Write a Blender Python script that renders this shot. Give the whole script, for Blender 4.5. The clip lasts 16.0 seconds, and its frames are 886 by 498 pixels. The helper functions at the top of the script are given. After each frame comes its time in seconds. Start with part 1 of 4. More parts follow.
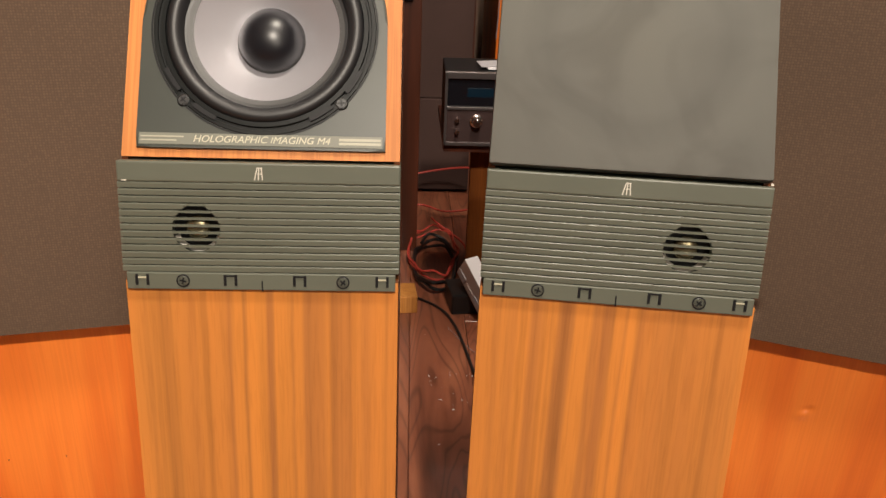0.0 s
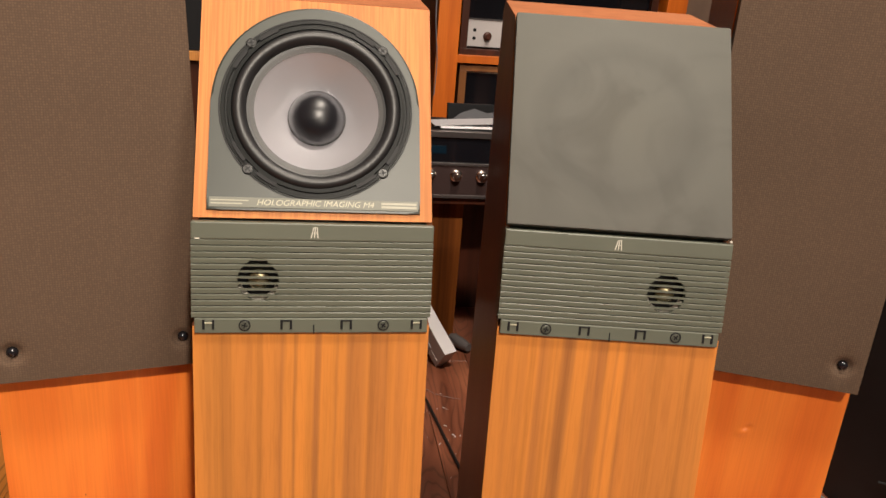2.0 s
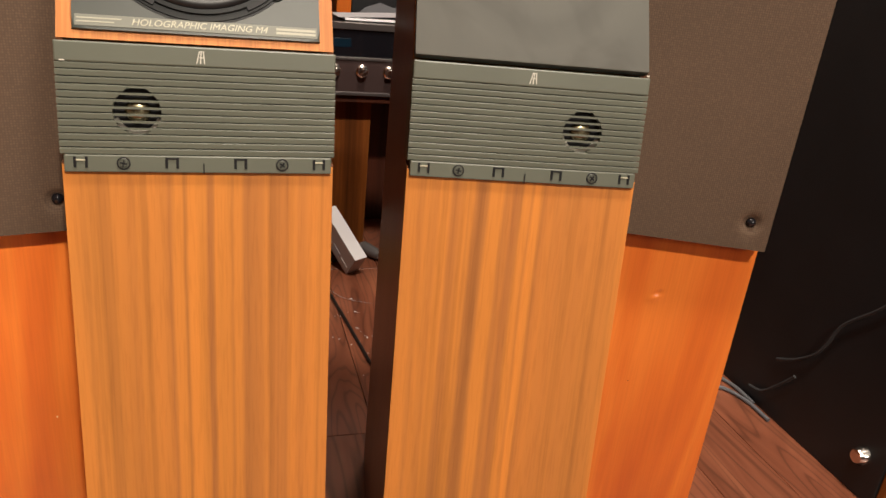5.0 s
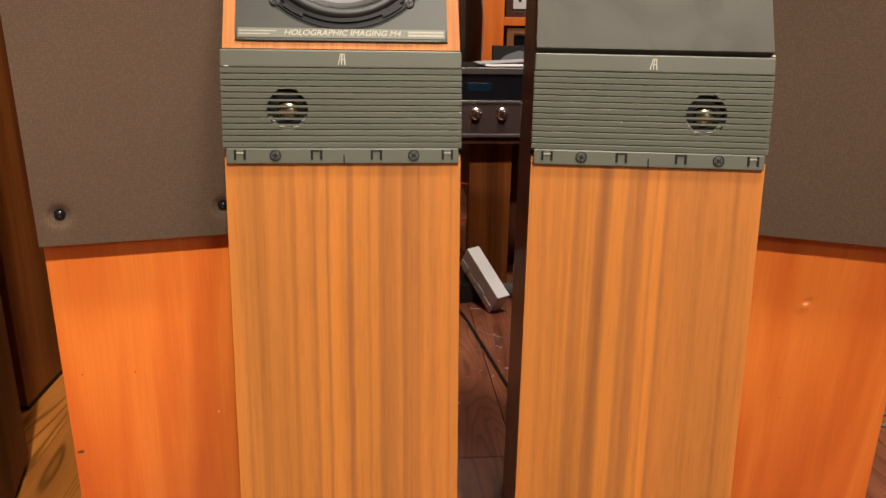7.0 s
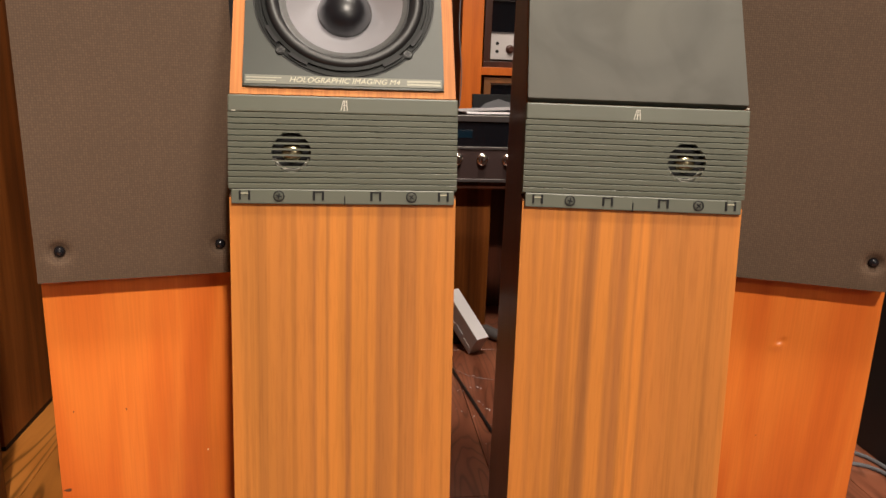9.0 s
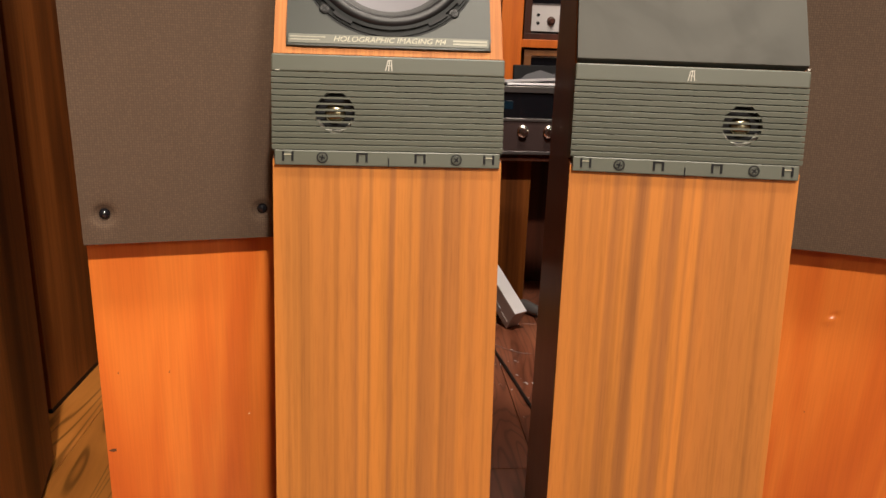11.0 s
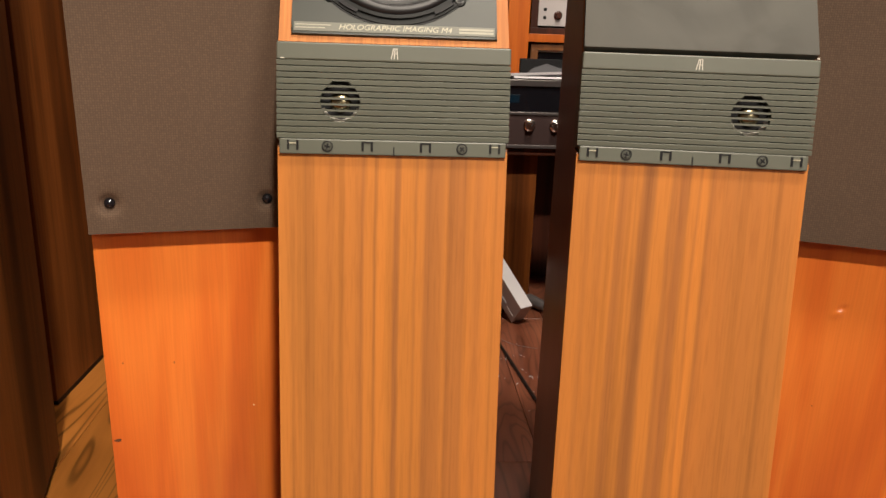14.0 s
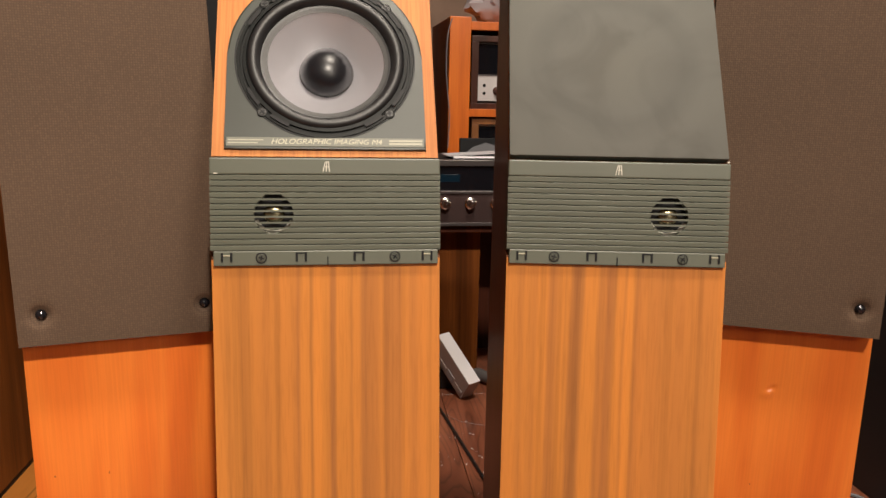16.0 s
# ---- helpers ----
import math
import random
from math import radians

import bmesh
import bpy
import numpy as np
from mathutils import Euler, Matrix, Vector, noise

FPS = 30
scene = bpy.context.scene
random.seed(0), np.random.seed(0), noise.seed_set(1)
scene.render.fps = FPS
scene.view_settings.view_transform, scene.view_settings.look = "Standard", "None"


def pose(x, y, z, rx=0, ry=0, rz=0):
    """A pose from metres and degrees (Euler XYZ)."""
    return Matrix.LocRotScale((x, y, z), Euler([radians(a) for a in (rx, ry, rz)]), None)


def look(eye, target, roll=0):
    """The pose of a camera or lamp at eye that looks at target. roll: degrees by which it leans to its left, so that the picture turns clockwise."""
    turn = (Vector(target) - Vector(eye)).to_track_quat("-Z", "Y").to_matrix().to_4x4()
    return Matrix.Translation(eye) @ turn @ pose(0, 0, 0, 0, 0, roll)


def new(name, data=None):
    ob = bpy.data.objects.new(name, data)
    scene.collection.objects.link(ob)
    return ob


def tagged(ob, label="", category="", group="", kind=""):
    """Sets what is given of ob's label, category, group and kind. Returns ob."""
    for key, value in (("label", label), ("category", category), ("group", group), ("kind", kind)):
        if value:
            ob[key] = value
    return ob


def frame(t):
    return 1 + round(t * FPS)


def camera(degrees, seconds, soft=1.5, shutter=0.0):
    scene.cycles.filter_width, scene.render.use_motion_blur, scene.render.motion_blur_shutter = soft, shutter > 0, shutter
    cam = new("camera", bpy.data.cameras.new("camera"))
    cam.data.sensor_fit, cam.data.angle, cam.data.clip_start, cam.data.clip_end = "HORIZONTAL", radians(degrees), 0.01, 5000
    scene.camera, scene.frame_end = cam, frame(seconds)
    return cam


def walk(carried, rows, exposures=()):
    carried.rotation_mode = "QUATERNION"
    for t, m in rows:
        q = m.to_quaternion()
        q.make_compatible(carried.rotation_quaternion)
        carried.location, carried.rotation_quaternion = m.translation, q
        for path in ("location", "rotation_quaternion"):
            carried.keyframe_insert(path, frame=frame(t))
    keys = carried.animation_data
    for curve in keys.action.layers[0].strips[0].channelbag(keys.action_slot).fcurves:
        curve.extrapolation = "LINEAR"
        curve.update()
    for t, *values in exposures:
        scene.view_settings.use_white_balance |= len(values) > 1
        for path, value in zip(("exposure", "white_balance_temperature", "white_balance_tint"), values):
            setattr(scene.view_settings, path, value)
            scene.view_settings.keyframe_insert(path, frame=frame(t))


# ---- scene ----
cam = camera(60.76, 16.0, soft=1.5)
# seconds, x, y, z, pitch, roll, yaw
ROWS = [
    (0.0, 0.0149, 0.0979, 0.7733, -22.91, -1.96, -1.98),
    (0.5, -0.0625, 0.0777, 0.776, -20.59, -1.24, -7.28),
    (1.0, -0.11, 0.0519, 0.7977, -19.94, -3.12, -8.26),
    (1.5, -0.11, 0.0221, 0.8133, -19.85, -4.64, -9.15),
    (2.0, -0.0963, 0.0108, 0.8128, -19.34, -4.26, -8.8),
    (2.5, -0.0848, 0.0151, 0.8209, -18.29, -3.69, -7.76),
    (3.0, -0.1058, 0.0274, 0.8256, -18.58, -2.82, -7.89),
    (3.5, -0.1493, 0.052, 0.8199, -20.23, -2.23, -11.06),
    (4.0, -0.1591, 0.0638, 0.7966, -22.31, -5.18, -17.13),
    (4.2, -0.1353, 0.0558, 0.7807, -23.17, -7.21, -18.42),
    (6.5, -0.0643, -0.0238, 0.6392, -19.71, -1.09, -5.68),
    (7.0, -0.067, -0.0364, 0.6511, -17.96, -1.0, -4.9),
    (7.5, -0.0662, -0.0477, 0.6531, -16.78, -1.07, -6.13),
    (8.0, -0.0729, -0.0643, 0.6607, -15.53, -1.06, -6.53),
    (8.5, -0.0756, -0.0673, 0.6625, -14.51, -1.37, -6.86),
    (9.0, -0.093, -0.0626, 0.6534, -14.52, -2.0, -6.98),
    (9.5, -0.1, -0.0601, 0.6491, -14.88, -2.14, -5.66),
    (12.0, -0.1009, -0.0509, 0.632, -16.57, -2.18, -3.86),
    (12.5, -0.1043, -0.0545, 0.6379, -16.45, -2.54, -3.44),
    (13.0, -0.1076, -0.0559, 0.64, -15.99, -2.82, -3.53),
    (13.5, -0.1049, -0.0519, 0.6349, -16.18, -2.47, -3.66),
    (14.0, -0.0995, -0.0518, 0.6296, -16.44, -1.99, -3.81),
    (14.5, -0.0924, -0.0536, 0.636, -15.83, -1.77, -4.62),
    (15.0, -0.0966, -0.053, 0.6472, -14.42, -1.45, -5.43),
    (15.5, -0.0847, -0.0503, 0.6611, -12.85, -1.28, -6.62),
    (16.0, -0.0841, -0.0556, 0.6747, -11.93, -1.13, -7.7),
]
walk(cam, [(t, pose(x, y, z, 90 + pitch, roll, yaw)) for t, x, y, z, pitch, roll, yaw in ROWS],
     [(0.0, 0.0), (2.0, 0.05), (3.0, 0.12), (4.2, 0.12), (6.3, -0.03), (16.0, -0.03)])


# ---- light ----
def area_lamp(name, eye, target, size, power, colour, spread=180):
    data = bpy.data.lights.new(name, "AREA")
    data.shape, data.size, data.energy, data.color, data.spread = "DISK", size, power, colour, radians(spread)
    ob = new(name, data)
    ob.matrix_world = look(eye, target)
    return ob


WARM = (1.0, 0.882, 0.742)
area_lamp("shop_lamp_front", (0.234, -1.45, 2.50), (-1.0, 0.75, 0.5), 0.13, 52, WARM, 115)
# Added fill from far in front, with no known fixture; it softens the shade.
area_lamp("fill_light_far", (1.40, -4.00, 2.45), (0.0, 0.7, 0.3), 0.7, 44, WARM)
area_lamp("shop_lamp_overhead", (0.27, 0.21, 2.62), (0.1, 0.8, 0.0), 0.30, 54, WARM)
# Weak unseen fill, added to brighten the shelf things at the back.
area_lamp("fill_light_back", (0.65, 1.75, 2.60), (0.5, 2.3, 0.0), 0.5, 20, WARM)

world = bpy.data.worlds.new("room_air")
scene.world = world
world.use_nodes = True
world.node_tree.nodes["Background"].inputs[0].default_value = (0.9, 0.75, 0.6, 1)
world.node_tree.nodes["Background"].inputs[1].default_value = 0.05


# ---- materials ----
def material(name, colour, rough=0.5, metal=0.0, spec=0.5, coat=0.0):
    m = bpy.data.materials.new(name)
    m.use_nodes = True
    b = m.node_tree.nodes["Principled BSDF"]
    b.inputs["Base Color"].default_value = (*colour, 1)
    b.inputs["Roughness"].default_value = rough
    b.inputs["Metallic"].default_value = metal
    b.inputs["Specular IOR Level"].default_value = spec
    b.inputs["Coat Weight"].default_value = coat
    return m


def node(m, kind, **values):
    n = m.node_tree.nodes.new(kind)
    for key, value in values.items():
        n.inputs[key].default_value = value
    return n


def wire(m, a, b):
    m.node_tree.links.new(a, b)


def ramp(m, fac, stops):
    r = m.node_tree.nodes.new("ShaderNodeValToRGB")
    while len(r.color_ramp.elements) < len(stops):
        r.color_ramp.elements.new(0.5)
    for e, (p, c) in zip(r.color_ramp.elements, stops):
        e.position, e.color = p, (*c, 1)
    wire(m, fac, r.inputs[0])
    return r.outputs[0]


def coords(m, scale, shift=1.0):
    """Object coordinates, shifted by each object's random number."""
    tc = m.node_tree.nodes.new("ShaderNodeTexCoord")
    info = m.node_tree.nodes.new("ShaderNodeObjectInfo")
    mul = m.node_tree.nodes.new("ShaderNodeVectorMath")
    mul.operation = "MULTIPLY_ADD"
    comb = m.node_tree.nodes.new("ShaderNodeCombineXYZ")
    for i in range(3):
        wire(m, info.outputs["Random"], comb.inputs[i])
    wire(m, comb.outputs[0], mul.inputs[0])
    mul.inputs[1].default_value = (shift * 3.1, shift * 1.7, shift * 2.3)
    wire(m, tc.outputs["Object"], mul.inputs[2])
    mp = m.node_tree.nodes.new("ShaderNodeMapping")
    mp.inputs["Scale"].default_value = scale
    wire(m, mul.outputs[0], mp.inputs[0])
    return mp.outputs[0], info.outputs["Random"]


def noise_of(m, vec, scale, detail=4.0, rough=0.55, distort=0.0):
    n = node(m, "ShaderNodeTexNoise", Scale=scale, Detail=detail, Roughness=rough, Distortion=distort)
    wire(m, vec, n.inputs["Vector"])
    return n.outputs[0]


def mixed(m, fac, a, b, how="MIX"):
    n = m.node_tree.nodes.new("ShaderNodeMix")
    n.data_type, n.blend_type = "RGBA", how
    for value, socket in ((fac, n.inputs[0]), (a, n.inputs[6]), (b, n.inputs[7])):
        if isinstance(value, (int, float)):
            socket.default_value = value
        elif isinstance(value, tuple):
            socket.default_value = (*value, 1)
        else:
            wire(m, value, socket)
    return n.outputs[2]


def bump(m, height, strength, distance):
    b = node(m, "ShaderNodeBump", Strength=strength, Distance=distance)
    wire(m, height, b.inputs["Height"])
    wire(m, b.outputs[0], m.node_tree.nodes["Principled BSDF"].inputs["Normal"])


def base(m, colour):
    wire(m, colour, m.node_tree.nodes["Principled BSDF"].inputs["Base Color"])


def wood(name, dark, mid, light, across=26.0, along=0.8, pore=0.35, rough=0.38, coat=0.0, axis=2, distort=0.6, shift=1.0, spec=0.4):
    """Veneer with bands and pores along one axis of the thing."""
    m = material(name, mid, rough, spec=spec, coat=coat)
    s = [across] * 3
    s[axis] = along
    vec, rnd = coords(m, tuple(s), shift)
    bands = noise_of(m, vec, 1.0, 3.0, 0.6, distort)
    col = ramp(m, bands, [(0.34, dark), (0.47, mid), (0.57, light), (0.68, mid)])
    s2 = [420.0] * 3
    s2[axis] = 9.0
    vec2, _ = coords(m, tuple(s2), shift)
    pores = noise_of(m, vec2, 1.0, 2.0, 0.7)
    pm = ramp(m, pores, [(0.42, (0.45, 0.40, 0.36)), (0.56, (1, 1, 1))])
    col = mixed(m, pore, col, pm, "MULTIPLY")
    vec3, _ = coords(m, (3.0, 3.0, 3.0), shift)
    blot = ramp(m, noise_of(m, vec3, 1.0, 2.0), [(0.3, (0.85, 0.83, 0.8)), (0.7, (1.08, 1.06, 1.04))])
    col = mixed(m, 0.7, col, blot, "MULTIPLY")
    base(m, col)
    bump(m, pores, 0.12, 0.0006)
    return m


def striped(name, stripes, dark, light, width=0.205):
    """Quarter-cut veneer: upright stripes of uneven width, given as (share of the width, tone), with fine lines and short pores."""
    m = material(name, light, 0.42, spec=0.35)
    tc = m.node_tree.nodes.new("ShaderNodeTexCoord")
    mp = node(m, "ShaderNodeMapping", Scale=(9.0, 1.0, 2.6))
    wire(m, tc.outputs["Object"], mp.inputs[0])
    sway = noise_of(m, mp.outputs[0], 1.0, 3.0, 0.5)
    sep = m.node_tree.nodes.new("ShaderNodeSeparateXYZ")
    wire(m, tc.outputs["Object"], sep.inputs[0])
    across = m.node_tree.nodes.new("ShaderNodeMath")
    across.operation = "MULTIPLY_ADD"
    across.inputs[1].default_value, across.inputs[2].default_value = 1.0 / width, 0.5 - 0.5 * 0.045
    wire(m, sep.outputs[0], across.inputs[0])
    swayed = m.node_tree.nodes.new("ShaderNodeMath")
    swayed.operation = "MULTIPLY_ADD"
    swayed.inputs[1].default_value = 0.045
    wire(m, sway, swayed.inputs[0])
    wire(m, across.outputs[0], swayed.inputs[2])
    col = ramp(m, swayed.outputs[0], [(p, tuple(d + (l - d) * tone for d, l in zip(dark, light))) for p, tone in stripes])
    vec4, _ = coords(m, (120.0, 120.0, 0.5), 0.7)
    thin = ramp(m, noise_of(m, vec4, 1.0, 2.0, 0.6), [(0.34, (0.80, 0.80, 0.83)), (0.46, (1, 1, 1)), (0.64, (1.06, 1.04, 1.0))])
    col = mixed(m, 0.9, col, thin, "MULTIPLY")
    vec2, _ = coords(m, (12.0, 12.0, 1.1), 1.7)
    soft = ramp(m, noise_of(m, vec2, 1.0, 3.0), [(0.32, (0.84, 0.86, 0.90)), (0.50, (1, 1, 1)), (0.68, (1.08, 1.05, 1.0))])
    col = mixed(m, 1.0, col, soft, "MULTIPLY")
    vec3, _ = coords(m, (520.0, 520.0, 22.0))
    pores = noise_of(m, vec3, 1.0, 2.0, 0.7)
    col = mixed(m, 0.20, col, ramp(m, pores, [(0.36, (0.5, 0.45, 0.4)), (0.52, (1, 1, 1))]), "MULTIPLY")
    base(m, col)
    bump(m, pores, 0.10, 0.0005)
    return m


def speckled(name, colour, rough, scale=900.0, strength=0.25, depth=0.0004, vary=0.25, metal=0.0, spec=0.5):
    """Moulded plastic or cloth with a fine grain and faint large stains."""
    m = material(name, colour, rough, metal, spec)
    vec, _ = coords(m, (1, 1, 1))
    big = ramp(m, noise_of(m, vec, 9.0, 3.0), [(0.3, (1 - vary,) * 3), (0.7, (1 + vary * 0.6,) * 3)])
    base(m, mixed(m, 1.0, colour, big, "MULTIPLY"))
    bump(m, noise_of(m, vec, scale, 2.0), strength, depth)
    return m


STRIPES_OPEN = [(0.0, 0.75), (0.06, 0.65), (0.10, 0.80), (0.14, 0.55), (0.155, 0.75), (0.20, 0.62), (0.235, 0.50), (0.25, 0.75), (0.31, 0.70), (0.35, 0.60),
                (0.365, 0.10), (0.38, 0.95), (0.41, 0.90), (0.42, 0.35), (0.435, 1.0), (0.495, 0.95), (0.51, 0.05), (0.525, 0.15), (0.535, 1.0), (0.59, 0.90),
                (0.60, 0.45), (0.61, 0.95), (0.635, 0.85), (0.65, 0.22), (0.72, 0.38), (0.74, 0.75), (0.755, 0.35), (0.82, 0.28), (0.84, 0.85), (0.88, 0.35), (0.93, 0.72), (1.0, 0.55)]
STRIPES_CLOSED = [(0.0, 0.60), (0.05, 0.75), (0.075, 0.45), (0.10, 0.80), (0.14, 0.50), (0.16, 0.95), (0.19, 0.90), (0.205, 0.25), (0.235, 0.40), (0.255, 0.95), (0.29, 0.85),
                  (0.305, 0.18), (0.35, 0.25), (0.365, 1.0), (0.415, 0.95), (0.43, 0.30), (0.455, 0.40), (0.47, 0.0), (0.495, 0.20), (0.51, 1.0), (0.535, 0.85),
                  (0.545, 0.40), (0.56, 1.0), (0.585, 0.90), (0.60, 0.25), (0.64, 0.55), (0.70, 0.40), (0.76, 0.60), (0.80, 0.40), (0.87, 0.62), (0.94, 0.50), (1.0, 0.70)]
VENEER_OPEN = striped("walnut_veneer_front", STRIPES_OPEN, (0.300, 0.114, 0.0330), (0.490, 0.181, 0.0345))
VENEER_CLOSED = striped("walnut_veneer_other_front", STRIPES_CLOSED, (0.300, 0.114, 0.0330), (0.490, 0.181, 0.0345))
VENEER_TOP = wood("pale_walnut_veneer", (0.395, 0.147, 0.0420), (0.425, 0.161, 0.0455), (0.455, 0.175, 0.0490), 40, 0.9, 0.36, 0.55, spec=0.2)
VENEER_LID = wood("brown_pink_walnut_veneer", (0.260, 0.090, 0.036), (0.290, 0.102, 0.041), (0.315, 0.114, 0.046), 30, 30, 0.28, 0.6, axis=0, spec=0.15)
# Walnut of the small towers' sides, their shade mixed into the colour.
VENEER_SIDE = wood("shaded_walnut_side", (0.085, 0.024, 0.0077), (0.115, 0.035, 0.0100), (0.150, 0.046, 0.0123), 20, 0.6, 0.4, 0.34)
CHERRY = wood("orange_cherry_veneer", (0.510, 0.100, 0.0150), (0.630, 0.146, 0.0215), (0.700, 0.190, 0.0300), 9, 0.9, 0.10, 0.32, distort=0.8)
# Same cherry as the fronts, darkened here to paint the shade of the sides.
CHERRY_EDGE = wood("shaded_cherry_side", (0.120, 0.030, 0.0062), (0.170, 0.044, 0.0077), (0.200, 0.052, 0.0092), 14, 0.7, 0.2, 0.4)
WALNUT = wood("brown_walnut_cabinet", (0.080, 0.023, 0.0042), (0.150, 0.044, 0.0078), (0.215, 0.066, 0.0125), 15, 0.6, 0.3, 0.5, spec=0.15)
SHELF_WOOD = wood("orange_shelf_wood", (0.420, 0.087, 0.0062), (0.520, 0.113, 0.0077), (0.580, 0.139, 0.0108), 12, 0.8, 0.15, 0.4)
CASE_WOOD = wood("dark_case_wood", (0.030, 0.009, 0.0046), (0.050, 0.014, 0.0069), (0.070, 0.019, 0.0092), 20, 0.8, 0.2, 0.35)
TAN_CASE = wood("tan_case_wood", (0.160, 0.061, 0.0193), (0.220, 0.087, 0.0270), (0.270, 0.109, 0.0347), 20, 0.8, 0.2, 0.4)
YELLOW_WOOD = wood("yellow_block_wood", (0.420, 0.165, 0.0385), (0.500, 0.209, 0.0462), (0.550, 0.244, 0.0616), 30, 1.0, 0.3, 0.5)
GREY_PLASTIC = speckled("grey_green_plastic", (0.082, 0.088, 0.067), 0.42, 1500, 0.18, 0.0003, 0.12)
PLATE_PLASTIC = speckled("slate_grey_plate", (0.027, 0.031, 0.025), 0.42, 1500, 0.15, 0.0003, 0.15, spec=0.36)
BLACK = material("black_plastic", (0.006, 0.006, 0.007), 0.55, spec=0.2)
RUBBER = speckled("black_rubber", (0.009, 0.009, 0.010), 0.46, 700, 0.05, 0.0003, 0.1, spec=0.45)
FRAME_BLACK = speckled("black_cast_frame", (0.007, 0.008, 0.008), 0.5, 900, 0.1, 0.0003, 0.1, spec=0.14)
SCREW_HEAD = speckled("grey_painted_screw", (0.060, 0.064, 0.050), 0.4, 900, 0.1, 0.0003, 0.1)
DOME = material("gloss_black_dome", (0.006, 0.006, 0.008), 0.34, spec=0.35)
CONE = speckled("silver_grey_cone", (0.400, 0.390, 0.420), 0.40, 260, 0.05, 0.0004, 0.08, metal=0.6)
EDGE_GREY = speckled("dark_grey_cone_edge", (0.040, 0.040, 0.040), 0.55, 500, 0.05, 0.0003, 0.1)
CHROME = material("chrome", (0.75, 0.70, 0.66), 0.18, 1.0)
BRASSY = material("pale_tweeter_dome", (0.24, 0.21, 0.13), 0.26, 0.9)
PALE_RING = material("pale_tweeter_ring", (0.55, 0.53, 0.48), 0.4)
SCREW = material("dark_screw_metal", (0.022, 0.022, 0.022), 0.4, 0.0, spec=0.4)
GOLD_INK = material("pale_gold_ink", (0.36, 0.34, 0.25), 0.5)
STRIP = material("name_strip_grey", (0.110, 0.112, 0.088), 0.55)
DIM_INK = material("faint_gold_ink", (0.26, 0.25, 0.19), 0.5)
WHITE_INK = material("silver_ink", (0.72, 0.70, 0.66), 0.5)
EMBLEM = material("dull_silver_emblem", (0.48, 0.46, 0.40), 0.5)
WHITE = speckled("white_card", (0.82, 0.80, 0.83), 0.6, 300, 0.05, 0.0003, 0.06)
PALE_NICK = material("bare_plastic_nick", (0.55, 0.52, 0.46), 0.5)
PAPER = speckled("grey_white_paper", (0.34, 0.33, 0.35), 0.7, 300, 0.05, 0.0003, 0.12)
DUSTY = material("dusty_dark_cable", (0.024, 0.024, 0.026), 0.7)
GREYBOX = speckled("grey_plastic_case", (0.36, 0.30, 0.28), 0.45, 600, 0.1, 0.0003, 0.15)
BLACK_CABINET = speckled("black_ash_cabinet", (0.007, 0.007, 0.008), 0.5, 500, 0.2, 0.0004, 0.3)
GLOSS_BLACK = material("black_dial_glass", (0.006, 0.006, 0.008), 0.08, spec=0.6)
PANEL_BROWN = material("brown_anodised_panel", (0.075, 0.048, 0.046), 0.36, 0.6)
SILVER_PANEL = material("brushed_silver_panel", (0.66, 0.62, 0.62), 0.35, 0.55)
STEEL_TRIM = material("dull_steel_trim", (0.13, 0.115, 0.115), 0.35, 0.8)
BLUE_LCD = material("dark_blue_display", (0.003, 0.012, 0.022), 0.2)
CREAM = speckled("cream_gasket", (0.62, 0.47, 0.22), 0.55, 200, 0.1, 0.0005, 0.12)
STUD = material("gloss_black_stud", (0.008, 0.008, 0.010), 0.15)
DARK_CONE = speckled("dark_paper_cone", (0.055, 0.050, 0.052), 0.7, 240, 0.2, 0.0006, 0.2)
GREY_CAP = speckled("grey_dust_cap", (0.15, 0.145, 0.145), 0.6, 240, 0.15, 0.0006, 0.2)
CABLE_BLACK = material("black_cable", (0.010, 0.009, 0.009), 0.42)
CABLE_RED = material("red_cable", (0.42, 0.05, 0.035), 0.4)
CABLE_GREY = material("grey_cable", (0.10, 0.10, 0.11), 0.5)
CLEAR_GREY = material("translucent_grey", (0.13, 0.12, 0.12), 0.3)
WALL_PAINT = speckled("brown_wall_paint", (0.16, 0.10, 0.07), 0.8, 300, 0.1, 0.0006, 0.2)
CEIL_PAINT = speckled("ceiling_paint", (0.62, 0.55, 0.47), 0.85, 300, 0.1, 0.0006, 0.1)


def cloth(name, colour, cell, rough=0.85):
    """Woven cloth: two crossing waves for the threads."""
    m = material(name, colour, rough, spec=0.25)
    vec, _ = coords(m, (1, 1, 1), 0.0)
    v = node(m, "ShaderNodeTexVoronoi", Scale=1.0 / cell, Randomness=0.25)
    wire(m, vec, v.inputs["Vector"])
    weave = ramp(m, v.outputs["Distance"], [(0.15, (1.12, 1.12, 1.12)), (0.62, (0.70, 0.70, 0.70))])
    col = mixed(m, 1.0, colour, weave, "MULTIPLY")
    big = ramp(m, noise_of(m, vec, 4.0, 3.0), [(0.3, (0.86, 0.86, 0.86)), (0.7, (1.1, 1.1, 1.1))])
    base(m, mixed(m, 1.0, col, big, "MULTIPLY"))
    bump(m, v.outputs["Distance"], 0.5, 0.0006)
    return m


BROWN_CLOTH = cloth("brown_grille_cloth", (0.112, 0.072, 0.0475), 0.0023)
FOAM = material("charcoal_grille_cloth", (0.077, 0.076, 0.067), 0.75, spec=0.35)


